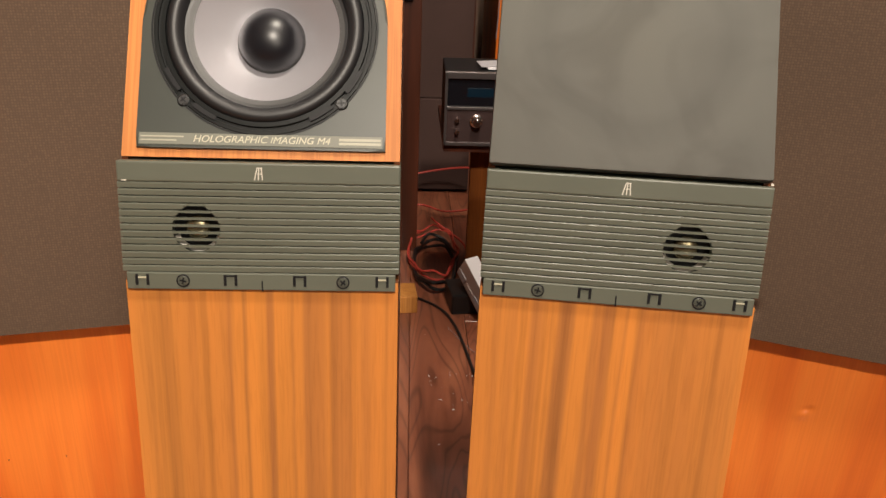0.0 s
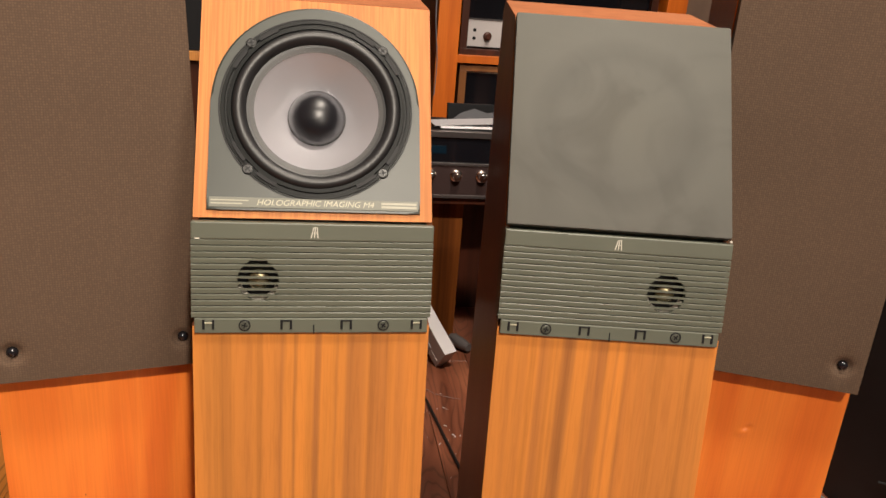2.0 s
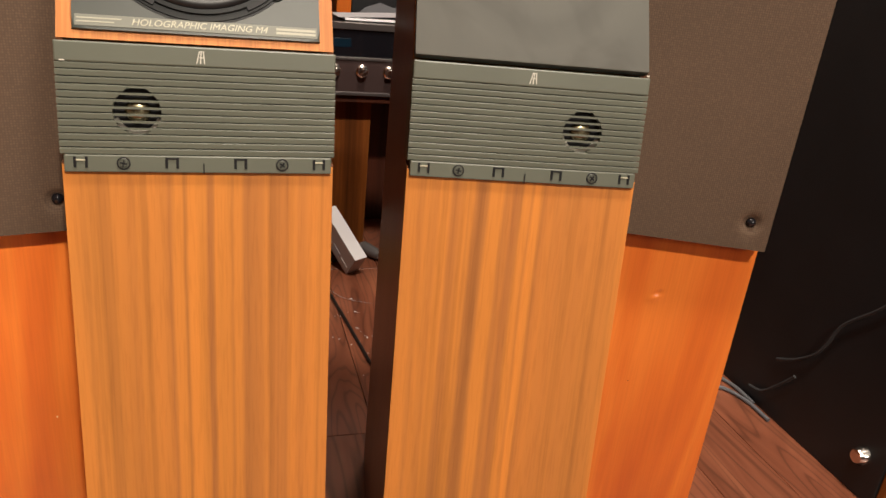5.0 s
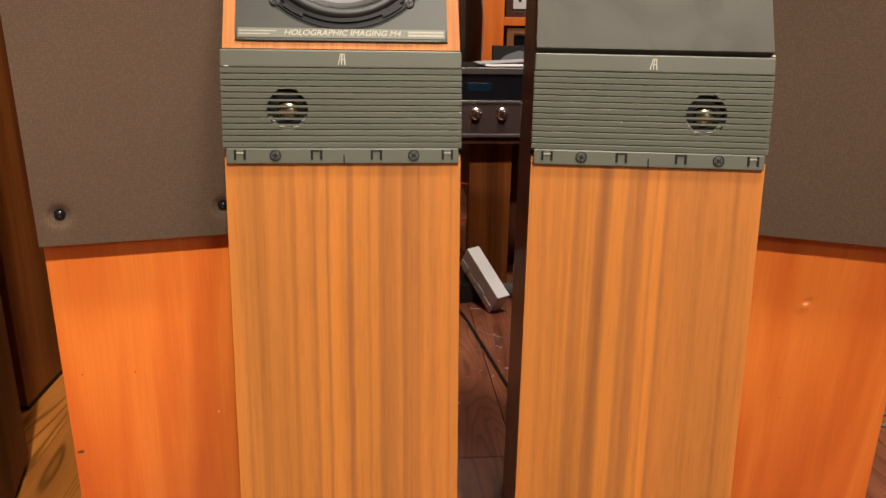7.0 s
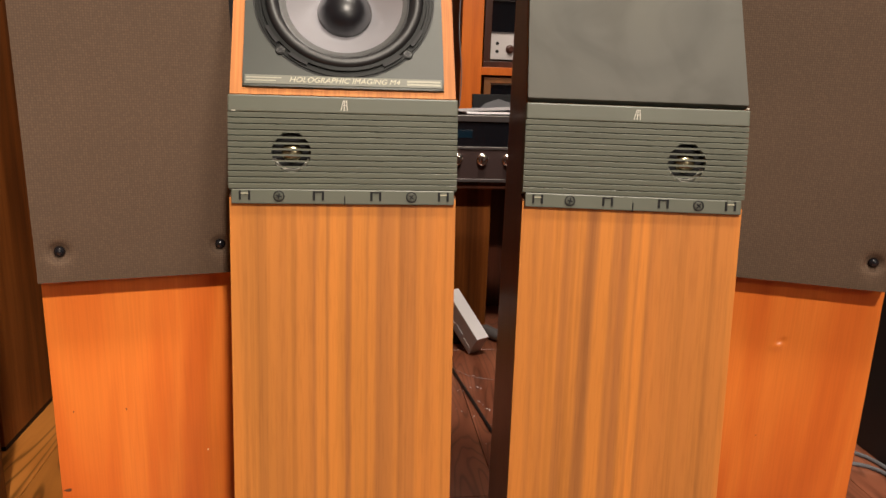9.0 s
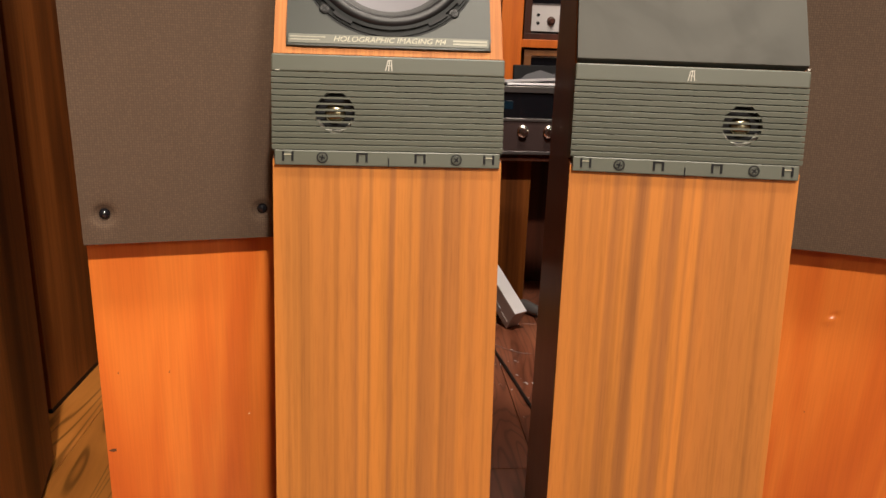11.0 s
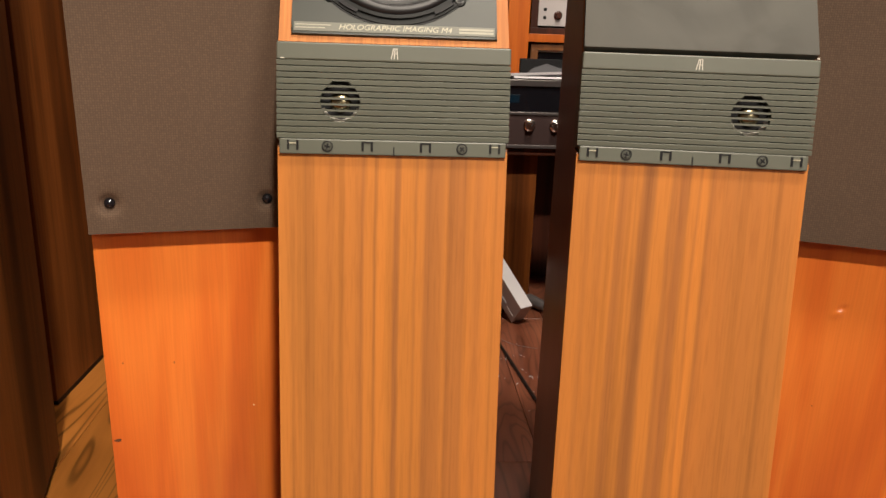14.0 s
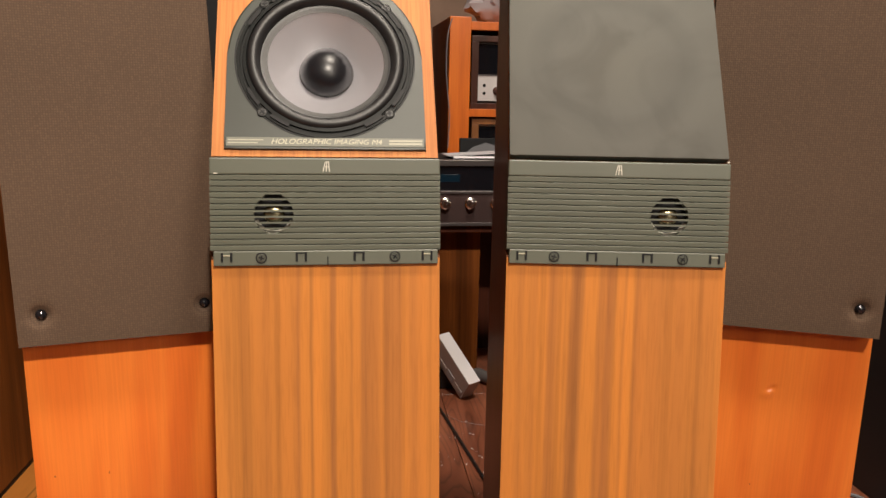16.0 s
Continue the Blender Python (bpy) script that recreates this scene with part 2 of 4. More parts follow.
def stretched_cloth(m, colour, height, radius):
    """Thin cloth with a faint ring where the driver stands behind it, and rubbed patches."""
    vec, _ = coords(m, (1, 1, 1), 0.0)
    mp = node(m, "ShaderNodeMapping", Location=(0.0, 0.0, -height), Scale=(1.0, 0.0, 1.0))
    wire(m, vec, mp.inputs[0])
    far = m.node_tree.nodes.new("ShaderNodeVectorMath")
    far.operation = "LENGTH"
    wire(m, mp.outputs[0], far.inputs[0])
    share = m.node_tree.nodes.new("ShaderNodeMath")
    share.operation = "DIVIDE"
    share.inputs[1].default_value = radius * 2
    wire(m, far.outputs["Value"], share.inputs[0])
    ring = ramp(m, share.outputs[0], [(0.0, (1.04, 1.03, 1.0)), (0.36, (0.99, 0.99, 0.99)), (0.43, (0.88, 0.88, 0.88)), (0.50, (0.94, 0.94, 0.94)), (0.56, (1.03, 1.03, 1.03)), (0.7, (0.98, 0.98, 0.98))])
    patch = ramp(m, noise_of(m, vec, 11.0, 3.0, 0.5, 1.0), [(0.32, (0.80, 0.79, 0.78)), (0.48, (1, 1, 1)), (0.68, (1.07, 1.07, 1.06))])
    base(m, mixed(m, 1.0, mixed(m, 1.0, colour, ring, "MULTIPLY"), patch, "MULTIPLY"))
    bump(m, noise_of(m, vec, 1800.0, 2.0), 0.3, 0.0004)


stretched_cloth(FOAM, (0.077, 0.076, 0.067), 0.1, 0.078)
DARK_CLOTH = cloth("dark_brown_cloth", (0.060, 0.033, 0.0277), 0.003)


def floor_wood(name, dark, mid, light, line, rings_count=17.0):
    m = material(name, mid, 0.30, coat=0.15)
    vec, rnd = coords(m, (13.0, 1.5, 13.0), 2.0)
    field = noise_of(m, vec, 1.0, 1.5, 0.45, 0.6)
    rings = m.node_tree.nodes.new("ShaderNodeMath")
    rings.operation = "MULTIPLY"
    rings.inputs[1].default_value = rings_count
    wire(m, field, rings.inputs[0])
    saw = m.node_tree.nodes.new("ShaderNodeMath")
    saw.operation = "PINGPONG"
    saw.inputs[1].default_value = 0.5
    wire(m, rings.outputs[0], saw.inputs[0])
    vec3, _ = coords(m, (11.0, 1.6, 11.0), 2.0)
    soft = noise_of(m, vec3, 1.0, 4.0, 0.6, 1.5)
    col = ramp(m, soft, [(0.3, dark), (0.5, mid), (0.7, light)])
    lines = ramp(m, saw.outputs[0], [(0.03, (line,) * 3), (0.16, (1, 1, 1)), (0.5, (1.08, 1.06, 1.04))])
    col = mixed(m, 0.85, col, lines, "MULTIPLY")
    tone = ramp(m, rnd, [(0.0, (0.8, 0.78, 0.76)), (1.0, (1.15, 1.12, 1.1))])
    base(m, mixed(m, 1.0, col, tone, "MULTIPLY"))
    bump(m, soft, 0.1, 0.0008)
    return m


FLOOR_RED = floor_wood("red_brown_floor_wood", (0.140, 0.045, 0.024), (0.225, 0.077, 0.042), (0.310, 0.114, 0.060), 0.6)
FLOOR_TAN = floor_wood("tan_floor_wood", (0.30, 0.106, 0.021), (0.40, 0.148, 0.028), (0.49, 0.190, 0.040), 0.36, 15.0)


# ---- mesh helpers ----
def mesh_of(name, bm, mat, smooth=False):
    me = bpy.data.meshes.new(name)
    bmesh.ops.recalc_face_normals(bm, faces=bm.faces)
    if smooth:
        for f in bm.faces:
            f.smooth = True
    bm.to_mesh(me)
    bm.free()
    me.materials.append(mat)
    if smooth:
        me.set_sharp_from_angle(angle=radians(38))
    return me


def part(name, bm, mat, parent, label="", m=None, smooth=False):
    ob = new(name, mesh_of(name, bm, mat, smooth))
    ob.parent = parent
    if m is not None:
        ob.matrix_local = m
    return tagged(ob, label)


def thing(name, m, label, category, group=""):
    ob = new(name)
    ob.empty_display_size = 0.05
    ob.matrix_world = m
    return tagged(ob, label, category, group)


def solo(name, bm, mat, m, label, category, group="", kind="", smooth=False):
    ob = new(name, mesh_of(name, bm, mat, smooth))
    ob.matrix_world = m
    return tagged(ob, label, category, group, kind)


def box(x0, x1, y0, y1, z0, z1, bevel=0.0, bm=None):
    own = bmesh.new()
    bmesh.ops.create_cube(own, size=1.0)
    for v in own.verts:
        v.co = Vector((x0 + (v.co.x + 0.5) * (x1 - x0), y0 + (v.co.y + 0.5) * (y1 - y0), z0 + (v.co.z + 0.5) * (z1 - z0)))
    if bevel:
        bmesh.ops.bevel(own, geom=list(own.edges), offset=bevel, segments=2, affect="EDGES", profile=0.6)
    if bm is None:
        return own
    me = bpy.data.meshes.new("tmp")
    own.to_mesh(me)
    own.free()
    bm.from_mesh(me)
    bpy.data.meshes.remove(me)
    return bm


def prism(outline, x0, x1, bevel=0.0):
    """An outline in y and z, drawn out along x."""
    bm = bmesh.new()
    a = [bm.verts.new((x0, y, z)) for y, z in outline]
    b = [bm.verts.new((x1, y, z)) for y, z in outline]
    bm.faces.new(a)
    bm.faces.new(b[::-1])
    for i in range(len(a)):
        j = (i + 1) % len(a)
        bm.faces.new((a[i], b[i], b[j], a[j]))
    if bevel:
        bmesh.ops.bevel(bm, geom=list(bm.edges), offset=bevel, segments=2, affect="EDGES", profile=0.6)
    return bm


def plate(outline, y0, y1, bevel=0.0):
    """An outline in x and z with thickness along y; y0 is the front."""
    bm = bmesh.new()
    a = [bm.verts.new((x, y0, z)) for x, z in outline]
    b = [bm.verts.new((x, y1, z)) for x, z in outline]
    front = bm.faces.new(a)
    bm.faces.new(b[::-1])
    for i in range(len(a)):
        j = (i + 1) % len(a)
        bm.faces.new((a[i], b[i], b[j], a[j]))
    if bevel:
        bmesh.ops.bevel(bm, geom=list(front.edges), offset=bevel, segments=2, affect="EDGES", profile=0.6)
    return bm


def holed(outline, cz, r, y0, y1, bevel=0.0, steps=96):
    """A plate, y0 its front, whose convex outline in x and z has a round hole about (0, cz)."""
    n = len(outline)
    angles = [2 * math.pi * k / steps for k in range(steps) if n < 20] + [math.atan2(z - cz, x) % (2 * math.pi) for x, z in outline]
    angles = sorted(set(round(a, 5) for a in angles))
    bm = bmesh.new()
    rings = {}
    for a in angles:
        dx, dz = math.cos(a), math.sin(a)
        best = None
        for i in range(n):
            (xa, za), (xb, zb) = outline[i], outline[(i + 1) % n]
            ex, ez = xb - xa, zb - za
            det = dx * -ez + dz * ex
            if abs(det) < 1e-12:
                continue
            s = (xa * -ez + (za - cz) * ex) / det
            u = (dx * (za - cz) - dz * xa) / det
            if s > 0 and -1e-4 <= u <= 1 + 1e-4:
                best = s if best is None else min(best, s)
        for key, rad, y in (("of", best, y0), ("ob", best, y1), ("if", r, y0), ("ib", r, y1)):
            rings.setdefault(key, []).append(bm.verts.new((dx * rad, y, cz + dz * rad)))
    m = len(angles)
    rim = []
    for k in range(m):
        l = (k + 1) % m
        for p, q in (("if", "of"), ("of", "ob"), ("ob", "ib"), ("ib", "if")):
            f = bm.faces.new((rings[p][k], rings[q][k], rings[q][l], rings[p][l]))
        rim.append(bm.edges.get((rings["of"][k], rings["of"][l])))
    if bevel:
        bmesh.ops.bevel(bm, geom=rim, offset=bevel, segments=2, affect="EDGES", profile=0.6)
    return bm


def lathe(profile, steps=64, start=0.0, sweep=360.0):
    """A profile of (radius, y) turned about the y axis."""
    bm = bmesh.new()
    closed = sweep >= 360
    n = steps if closed else steps + 1
    rings = []
    for r, y in profile:
        if r < 1e-6:
            rings.append([bm.verts.new((0, y, 0))])
            continue
        ring = []
        for k in range(n):
            a = radians(start + sweep * k / steps)
            ring.append(bm.verts.new((r * math.cos(a), y, r * math.sin(a))))
        rings.append(ring)
    for p, q in zip(rings, rings[1:]):
        for k in range(steps):
            l = (k + 1) % n
            if len(p) == 1:
                bm.faces.new((p[0], q[k], q[l]))
            elif len(q) == 1:
                bm.faces.new((p[k], q[0], p[l]))
            else:
                bm.faces.new((p[k], q[k], q[l], p[l]))
    return bm


def tube(points, radius, sides=8, smooth_steps=6):
    """A round cable along a smooth line through the points."""
    pts = [Vector(p) for p in points]
    line = []
    for i in range(len(pts) - 1):
        p0, p1, p2, p3 = pts[max(i - 1, 0)], pts[i], pts[i + 1], pts[min(i + 2, len(pts) - 1)]
        for s in range(smooth_steps):
            t = s / smooth_steps
            line.append(0.5 * (2 * p1 + (p2 - p0) * t + (2 * p0 - 5 * p1 + 4 * p2 - p3) * t * t + (3 * p1 - p0 - 3 * p2 + p3) * t ** 3))
    line.append(pts[-1])
    bm = bmesh.new()
    rings = []
    for i, p in enumerate(line):
        d = (line[min(i + 1, len(line) - 1)] - line[max(i - 1, 0)]).normalized()
        side = d.cross(Vector((0, 0, 1)))
        side = side.normalized() if side.length > 1e-4 else Vector((1, 0, 0))
        up = side.cross(d)
        rings.append([bm.verts.new(p + radius * (math.cos(2 * math.pi * k / sides) * side + math.sin(2 * math.pi * k / sides) * up)) for k in range(sides)])
    for p, q in zip(rings, rings[1:]):
        for k in range(sides):
            l = (k + 1) % sides
            bm.faces.new((p[k], q[k], q[l], p[l]))
    bm.faces.new(rings[0])
    bm.faces.new(rings[-1][::-1])
    return bm


def lettering(name, words, height, mat, parent, m, width=None, shear=0.0):
    """Words in the built-in font as a thin mesh, centred, standing in the x-z plane."""
    cu = bpy.data.curves.new(name, "FONT")
    cu.body, cu.size, cu.extrude, cu.shear = words, height * 1.4, 0.00012, shear
    cu.align_x, cu.align_y = "CENTER", "CENTER"
    tmp = new("tmp_text", cu)
    bpy.context.view_layer.update()
    me = bpy.data.meshes.new_from_object(tmp.evaluated_get(bpy.context.evaluated_depsgraph_get()))
    bpy.data.objects.remove(tmp)
    xs = [v.co.x for v in me.vertices]
    k = width / (max(xs) - min(xs)) if width else 1.0
    for v in me.vertices:
        v.co = Vector((v.co.x * k, -v.co.z, v.co.y))
    me.name = name
    me.materials.clear()
    me.materials.append(mat)
    ob = new(name, me)
    ob.parent = parent
    ob.matrix_local = m
    return ob


# ---- the room ----
X0, X1, Y0, Y1, TOP = -1.75, 1.95, -5.0, 3.0, 2.7


def structure(name, bm, mat, label):
    return tagged(new(name, mesh_of(name, bm, mat)), label, kind="structure")


structure("wall_north", box(X0 - 0.1, X1 + 0.1, Y1, Y1 + 0.1, 0, TOP), WALL_PAINT, "brown painted wall behind the shelves")
structure("wall_south", box(X0 - 0.1, X1 + 0.1, Y0 - 0.1, Y0, 0, TOP), WALL_PAINT, "brown painted wall")
structure("wall_west", box(X0 - 0.1, X0, Y0, Y1, 0, TOP), WALL_PAINT, "brown painted wall")
structure("wall_east", box(X1, X1 + 0.1, Y0, Y1, 0, TOP), WALL_PAINT, "brown painted wall")
structure("ceiling", box(X0, X1, Y0, Y1, TOP, TOP + 0.1), CEIL_PAINT, "plain pale ceiling")
floor = structure("floor", box(X0 - 0.1, X1 + 0.1, Y0 - 0.1, Y1 + 0.1, -0.10, -0.012), FLOOR_RED, "glossy brown plank floor with strong grain")


# ---- the two small towers ----
W = 0.205
LEAN = math.degrees(math.atan2(0.1005, 0.1763))
BAFFLE = math.hypot(0.1005, 0.1763)


def screw(parent, x, z, y, r, turn, mat=SCREW):
    s = part("screw", lathe([(0, -0.0006), (r * 0.70, -0.0006), (r * 0.74, 0.0002), (r * 0.86, 0.0002), (r * 0.9, -0.0004), (r, -0.0002), (r, 0.002)], 24), mat, parent, m=pose(x, y, z), smooth=True)
    bm = box(-r * 0.62, r * 0.62, -0.0009, -0.0004, -r * 0.15, r * 0.15)
    box(-r * 0.15, r * 0.15, -0.0009, -0.0004, -r * 0.62, r * 0.62, 0, bm)
    part("cross_slot", bm, BLACK, s, m=pose(0, 0, 0, 0, turn, 0))
    return s


def tweeter_panel(owner, side):
    """The ribbed tweeter panel; side -1: tweeter at the left."""
    h = 0.0955
    tilt = math.degrees(math.atan2(0.0165, h))
    m = pose(0, 0.0643, 0.517, -tilt, 0, 0)
    face = -0.004
    body = part("tweeter_panel", box(-W / 2 - 0.0004, W / 2 + 0.0004, 0.004, 0.03, 0.012, h, 0.0008), GREY_PLASTIC, owner, "grey-green ribbed plastic tweeter panel", m)
    part("top_band", box(-W / 2, W / 2, face, 0.0045, h - 0.0142, h + 0.0006, 0.0012), GREY_PLASTIC, body)
    cx, cz, cr = side * 0.0475, h - 0.0492, 0.0175
    count = 13
    pitch = (h - 0.0146 - 0.0130) / count
    for i in range(count):
        z1 = h - 0.0146 - i * pitch
        z0 = z1 - pitch + 0.0009
        bm = bmesh.new()
        y0, y1 = face + 0.0002, 0.0045

        def wedge(xa0, xa1, xb0, xb1):
            """One run of a rib; a: at its foot, b: at its head."""
            q = [bm.verts.new(c) for c in ((xa0, y0 + 0.0003, z0), (xa1, y0 + 0.0003, z0), (xb1, y0, z1 - 0.0006), (xb0, y0, z1 - 0.0006),
                                           (xb1, y0 + 0.0006, z1), (xb0, y0 + 0.0006, z1),
                                           (xa0, y1, z0), (xa1, y1, z0), (xb1, y1, z1), (xb0, y1, z1))]
            for f in ((0, 1, 2, 3), (3, 2, 4, 5), (0, 6, 7, 1), (5, 4, 8, 9), (6, 9, 8, 7), (0, 3, 5, 9, 6), (1, 7, 8, 4, 2)):
                bm.faces.new([q[k] for k in f])
        chord = [math.sqrt(max(cr * cr - (z - cz) ** 2, 0.0)) for z in (z0, z1)]
        if min(chord) == 0 and max(chord) > 0:
            chord = [max(c, 0.6 * max(chord)) for c in chord] if abs((z0 + z1) / 2 - cz) < cr else [0.0, 0.0]
        if max(chord) > 0:
            wedge(-W / 2, cx - chord[0], -W / 2, cx - chord[1])
            wedge(cx + chord[0], W / 2, cx + chord[1], W / 2)
            box(cx - chord[1] - 0.001, cx + chord[1] + 0.001, y0 + 0.0002, y0 + 0.0026, z1 - 0.0017, z1, 0, bm)
        else:
            wedge(-W / 2, W / 2, -W / 2, W / 2)
        part("rib", bm, GREY_PLASTIC, body)
    tw = part("tweeter", lathe([(0.0175, 0.0030), (0.0150, 0.0038), (0.0125, 0.0039), (0.0, 0.0039)], 40), BLACK, body, "small round tweeter behind the ribs", pose(cx, 0, cz), True)
    part("horn_ring", lathe([(0.0175, 0.0000), (0.0171, 0.0012), (0.0152, 0.0034), (0.0150, 0.0036)], 32, 200, 140), PALE_RING, tw, "pale lower rim", smooth=True)
    part("dome", lathe([(0.0096, 0.0036), (0.0090, 0.0014), (0.0070, -0.0002), (0.0040, -0.0012), (0.0, -0.0016)], 32), BRASSY, tw, "pale metallic dome", smooth=True)
    lip = part("lower_lip", box(-W / 2 + 0.0024, W / 2 - 0.0024, -0.0030, 0.014, 0.0, 0.0133, 0.0010), GREY_PLASTIC, body, "lower lip with clips and screws", pose(0, -0.0013, 0))
    part("seam", box(-0.0005, 0.0005, -0.0036, -0.0010, -0.0004, 0.0075), BLACK, lip)
    for k, x in enumerate((-0.0885, -0.0235, 0.0280, 0.0900)):
        n = part("clip_slot", box(x - 0.0050, x - 0.0030, -0.0037, -0.0012, 0.0035, 0.0118, 0, box(x + 0.0030, x + 0.0050, -0.0037, -0.0012, 0.0035, 0.0118)), BLACK, lip)
        z = 0.0092 if k in (0, 3) else 0.0110
        part("tab", box(x - 0.0031, x + 0.0031, -0.0040, -0.0012, z - 0.0004, z + 0.0006), BLACK if k in (1, 2) else GOLD_INK, n)
    for x, turn in ((-0.0585, 12), (0.0605, 38)):
        head = screw(lip, x, 0.0070, -0.0034, 0.0040, turn, SCREW_HEAD)
        part("screw_well", lathe([(0.0050, 0.0008), (0.0050, -0.0003), (0.0040, -0.0003), (0.0040, 0.0008)], 24), BLACK, head)
    bm = bmesh.new()
    zc = h - 0.0072
    for xa, xb in ((-0.0036, -0.0014), (-0.0008, -0.0002), (0.0022, 0.0014)):
        q = [bm.verts.new(c) for c in ((xa - 0.0004, face - 0.0002, zc - 0.0046), (xa + 0.0004, face - 0.0002, zc - 0.0046),
                                       (xb + 0.0004, face - 0.0002, zc + 0.0044), (xb - 0.0004, face - 0.0002, zc + 0.0044))]
        bm.faces.new(q)
    for z in (zc - 0.0004, zc + 0.0040):
        q = [bm.verts.new(c) for c in ((-0.0016, face - 0.0002, z), (0.0022, face - 0.0002, z), (0.0022, face - 0.0002, z + 0.0007), (-0.0016, face - 0.0002, z + 0.0007))]
        bm.faces.new(q)
    part("emblem", bm, EMBLEM, body, "small silver emblem of slanted strokes")
    return body


def arch(w, h, steps=56):
    """A square foot under a half circle, as an even run of points."""
    r = w / 2
    pts = [(-r + w * k / 16, 0.0) for k in range(16)] + [(r, (h - r) * k / 10) for k in range(10)]
    pts += [(r * math.cos(math.pi * k / steps), h - r + r * math.sin(math.pi * k / steps)) for k in range(steps)]
    return pts + [(-r, (h - r) * (1 - k / 10)) for k in range(10)]


def woofer(owner):
    m = pose(0, 0.0895, 0.6115, -LEAN, 0, 0) @ pose(0, 0, 0.0066)
    w, h = 0.1825, 0.1890
    cz = h - 0.0956
    base_plate = part("woofer_plate", holed(arch(w, h), cz, 0.0745, -0.0045, 0.001, 0.0022), PLATE_PLASTIC, owner, "slate grey arched plastic woofer plate", m)
    c = pose(0, -0.0046, cz)
    f = part("woofer_frame", lathe([(0.0832, 0.0005), (0.0826, -0.0010), (0.0796, -0.0012), (0.0792, 0.0000), (0.0776, 0.0000), (0.0770, -0.0022), (0.0738, -0.0026), (0.0732, 0.0004)], 96), FRAME_BLACK, base_plate, "black ring frame", c, True)
    part("gap_ring", lathe([(0.0846, 0.0002), (0.0846, -0.0004), (0.0833, -0.0004), (0.0833, 0.0002)], 96), BLACK, f)
    part("surround", lathe([(0.0738, 0.0002), (0.0728, -0.0022), (0.0708, -0.0042), (0.0676, -0.0048), (0.0645, -0.0036), (0.0624, -0.0004), (0.0612, 0.0034), (0.0580, 0.0042)], 96), RUBBER, f, "rolled black rubber surround", smooth=True)
    part("cone_edge", lathe([(0.0588, 0.0038), (0.0548, 0.0052)], 96), EDGE_GREY, f, smooth=True)
    part("cone", lathe([(0.0556, 0.0049), (0.0480, 0.0112), (0.0400, 0.0174), (0.0320, 0.0230), (0.0250, 0.0272)], 96), CONE, f, "silver-grey cone", smooth=True)
    prof = [(0.0258 * math.sin(a), 0.0262 - 0.0205 * math.cos(a)) for a in [math.pi / 2 * k / 14 for k in range(14, -1, -1)]]
    part("dust_cap", lathe(prof, 64), DOME, f, "glossy black domed dust cap", smooth=True)
    part("cap_rim", lathe([(0.0264, 0.0262), (0.0262, 0.0252), (0.0255, 0.0256)], 64), EDGE_GREY, f, smooth=True)
    for sx in (-1, 1):
        for sz in (-1, 1):
            x, z = sx * 0.0580, sz * 0.0574
            part("screw_boss", lathe([(0.0, -0.0010), (0.0046, -0.0010), (0.0050, -0.0004), (0.0050, 0.001)], 24), FRAME_BLACK, f, m=pose(x, 0, z), smooth=True)
            screw(f, x, z, -0.0014, 0.0043, 20 + 30 * sx * sz)
            a = math.degrees(math.atan2(z, x))
            for da in (-19, 6):
                part("frame_slot", lathe([(0.0806, 0.0006), (0.0806, -0.0030), (0.0772, -0.0030), (0.0772, 0.0006)], 8, a + da, 14), BLACK, f)
    strip = part("name_strip", box(-w / 2 + 0.0022, w / 2 - 0.0022, -0.0051, -0.0035, 0.0022, 0.0110, 0.0003), STRIP, base_plate, "narrow grey name strip")
    lettering("lettering", "HOLOGRAPHIC IMAGING M4", 0.0052, GOLD_INK, strip, pose(0.0, -0.0053, 0.0066), 0.1, 0.25)
    for z, l in ((0.0082, 0.031), (0.0054, 0.026)):
        part("print_bar", box(-w / 2 + 0.0035, -w / 2 + 0.0035 + l, -0.0053, -0.0051, z - 0.0005, z + 0.0005), DIM_INK, strip)
    for z, l in ((0.0082, 0.031), (0.0052, 0.031)):
        part("print_bar", box(w / 2 - 0.0035 - l, w / 2 - 0.0035, -0.0053, -0.0051, z - 0.0010, z + 0.0010), DIM_INK, strip)


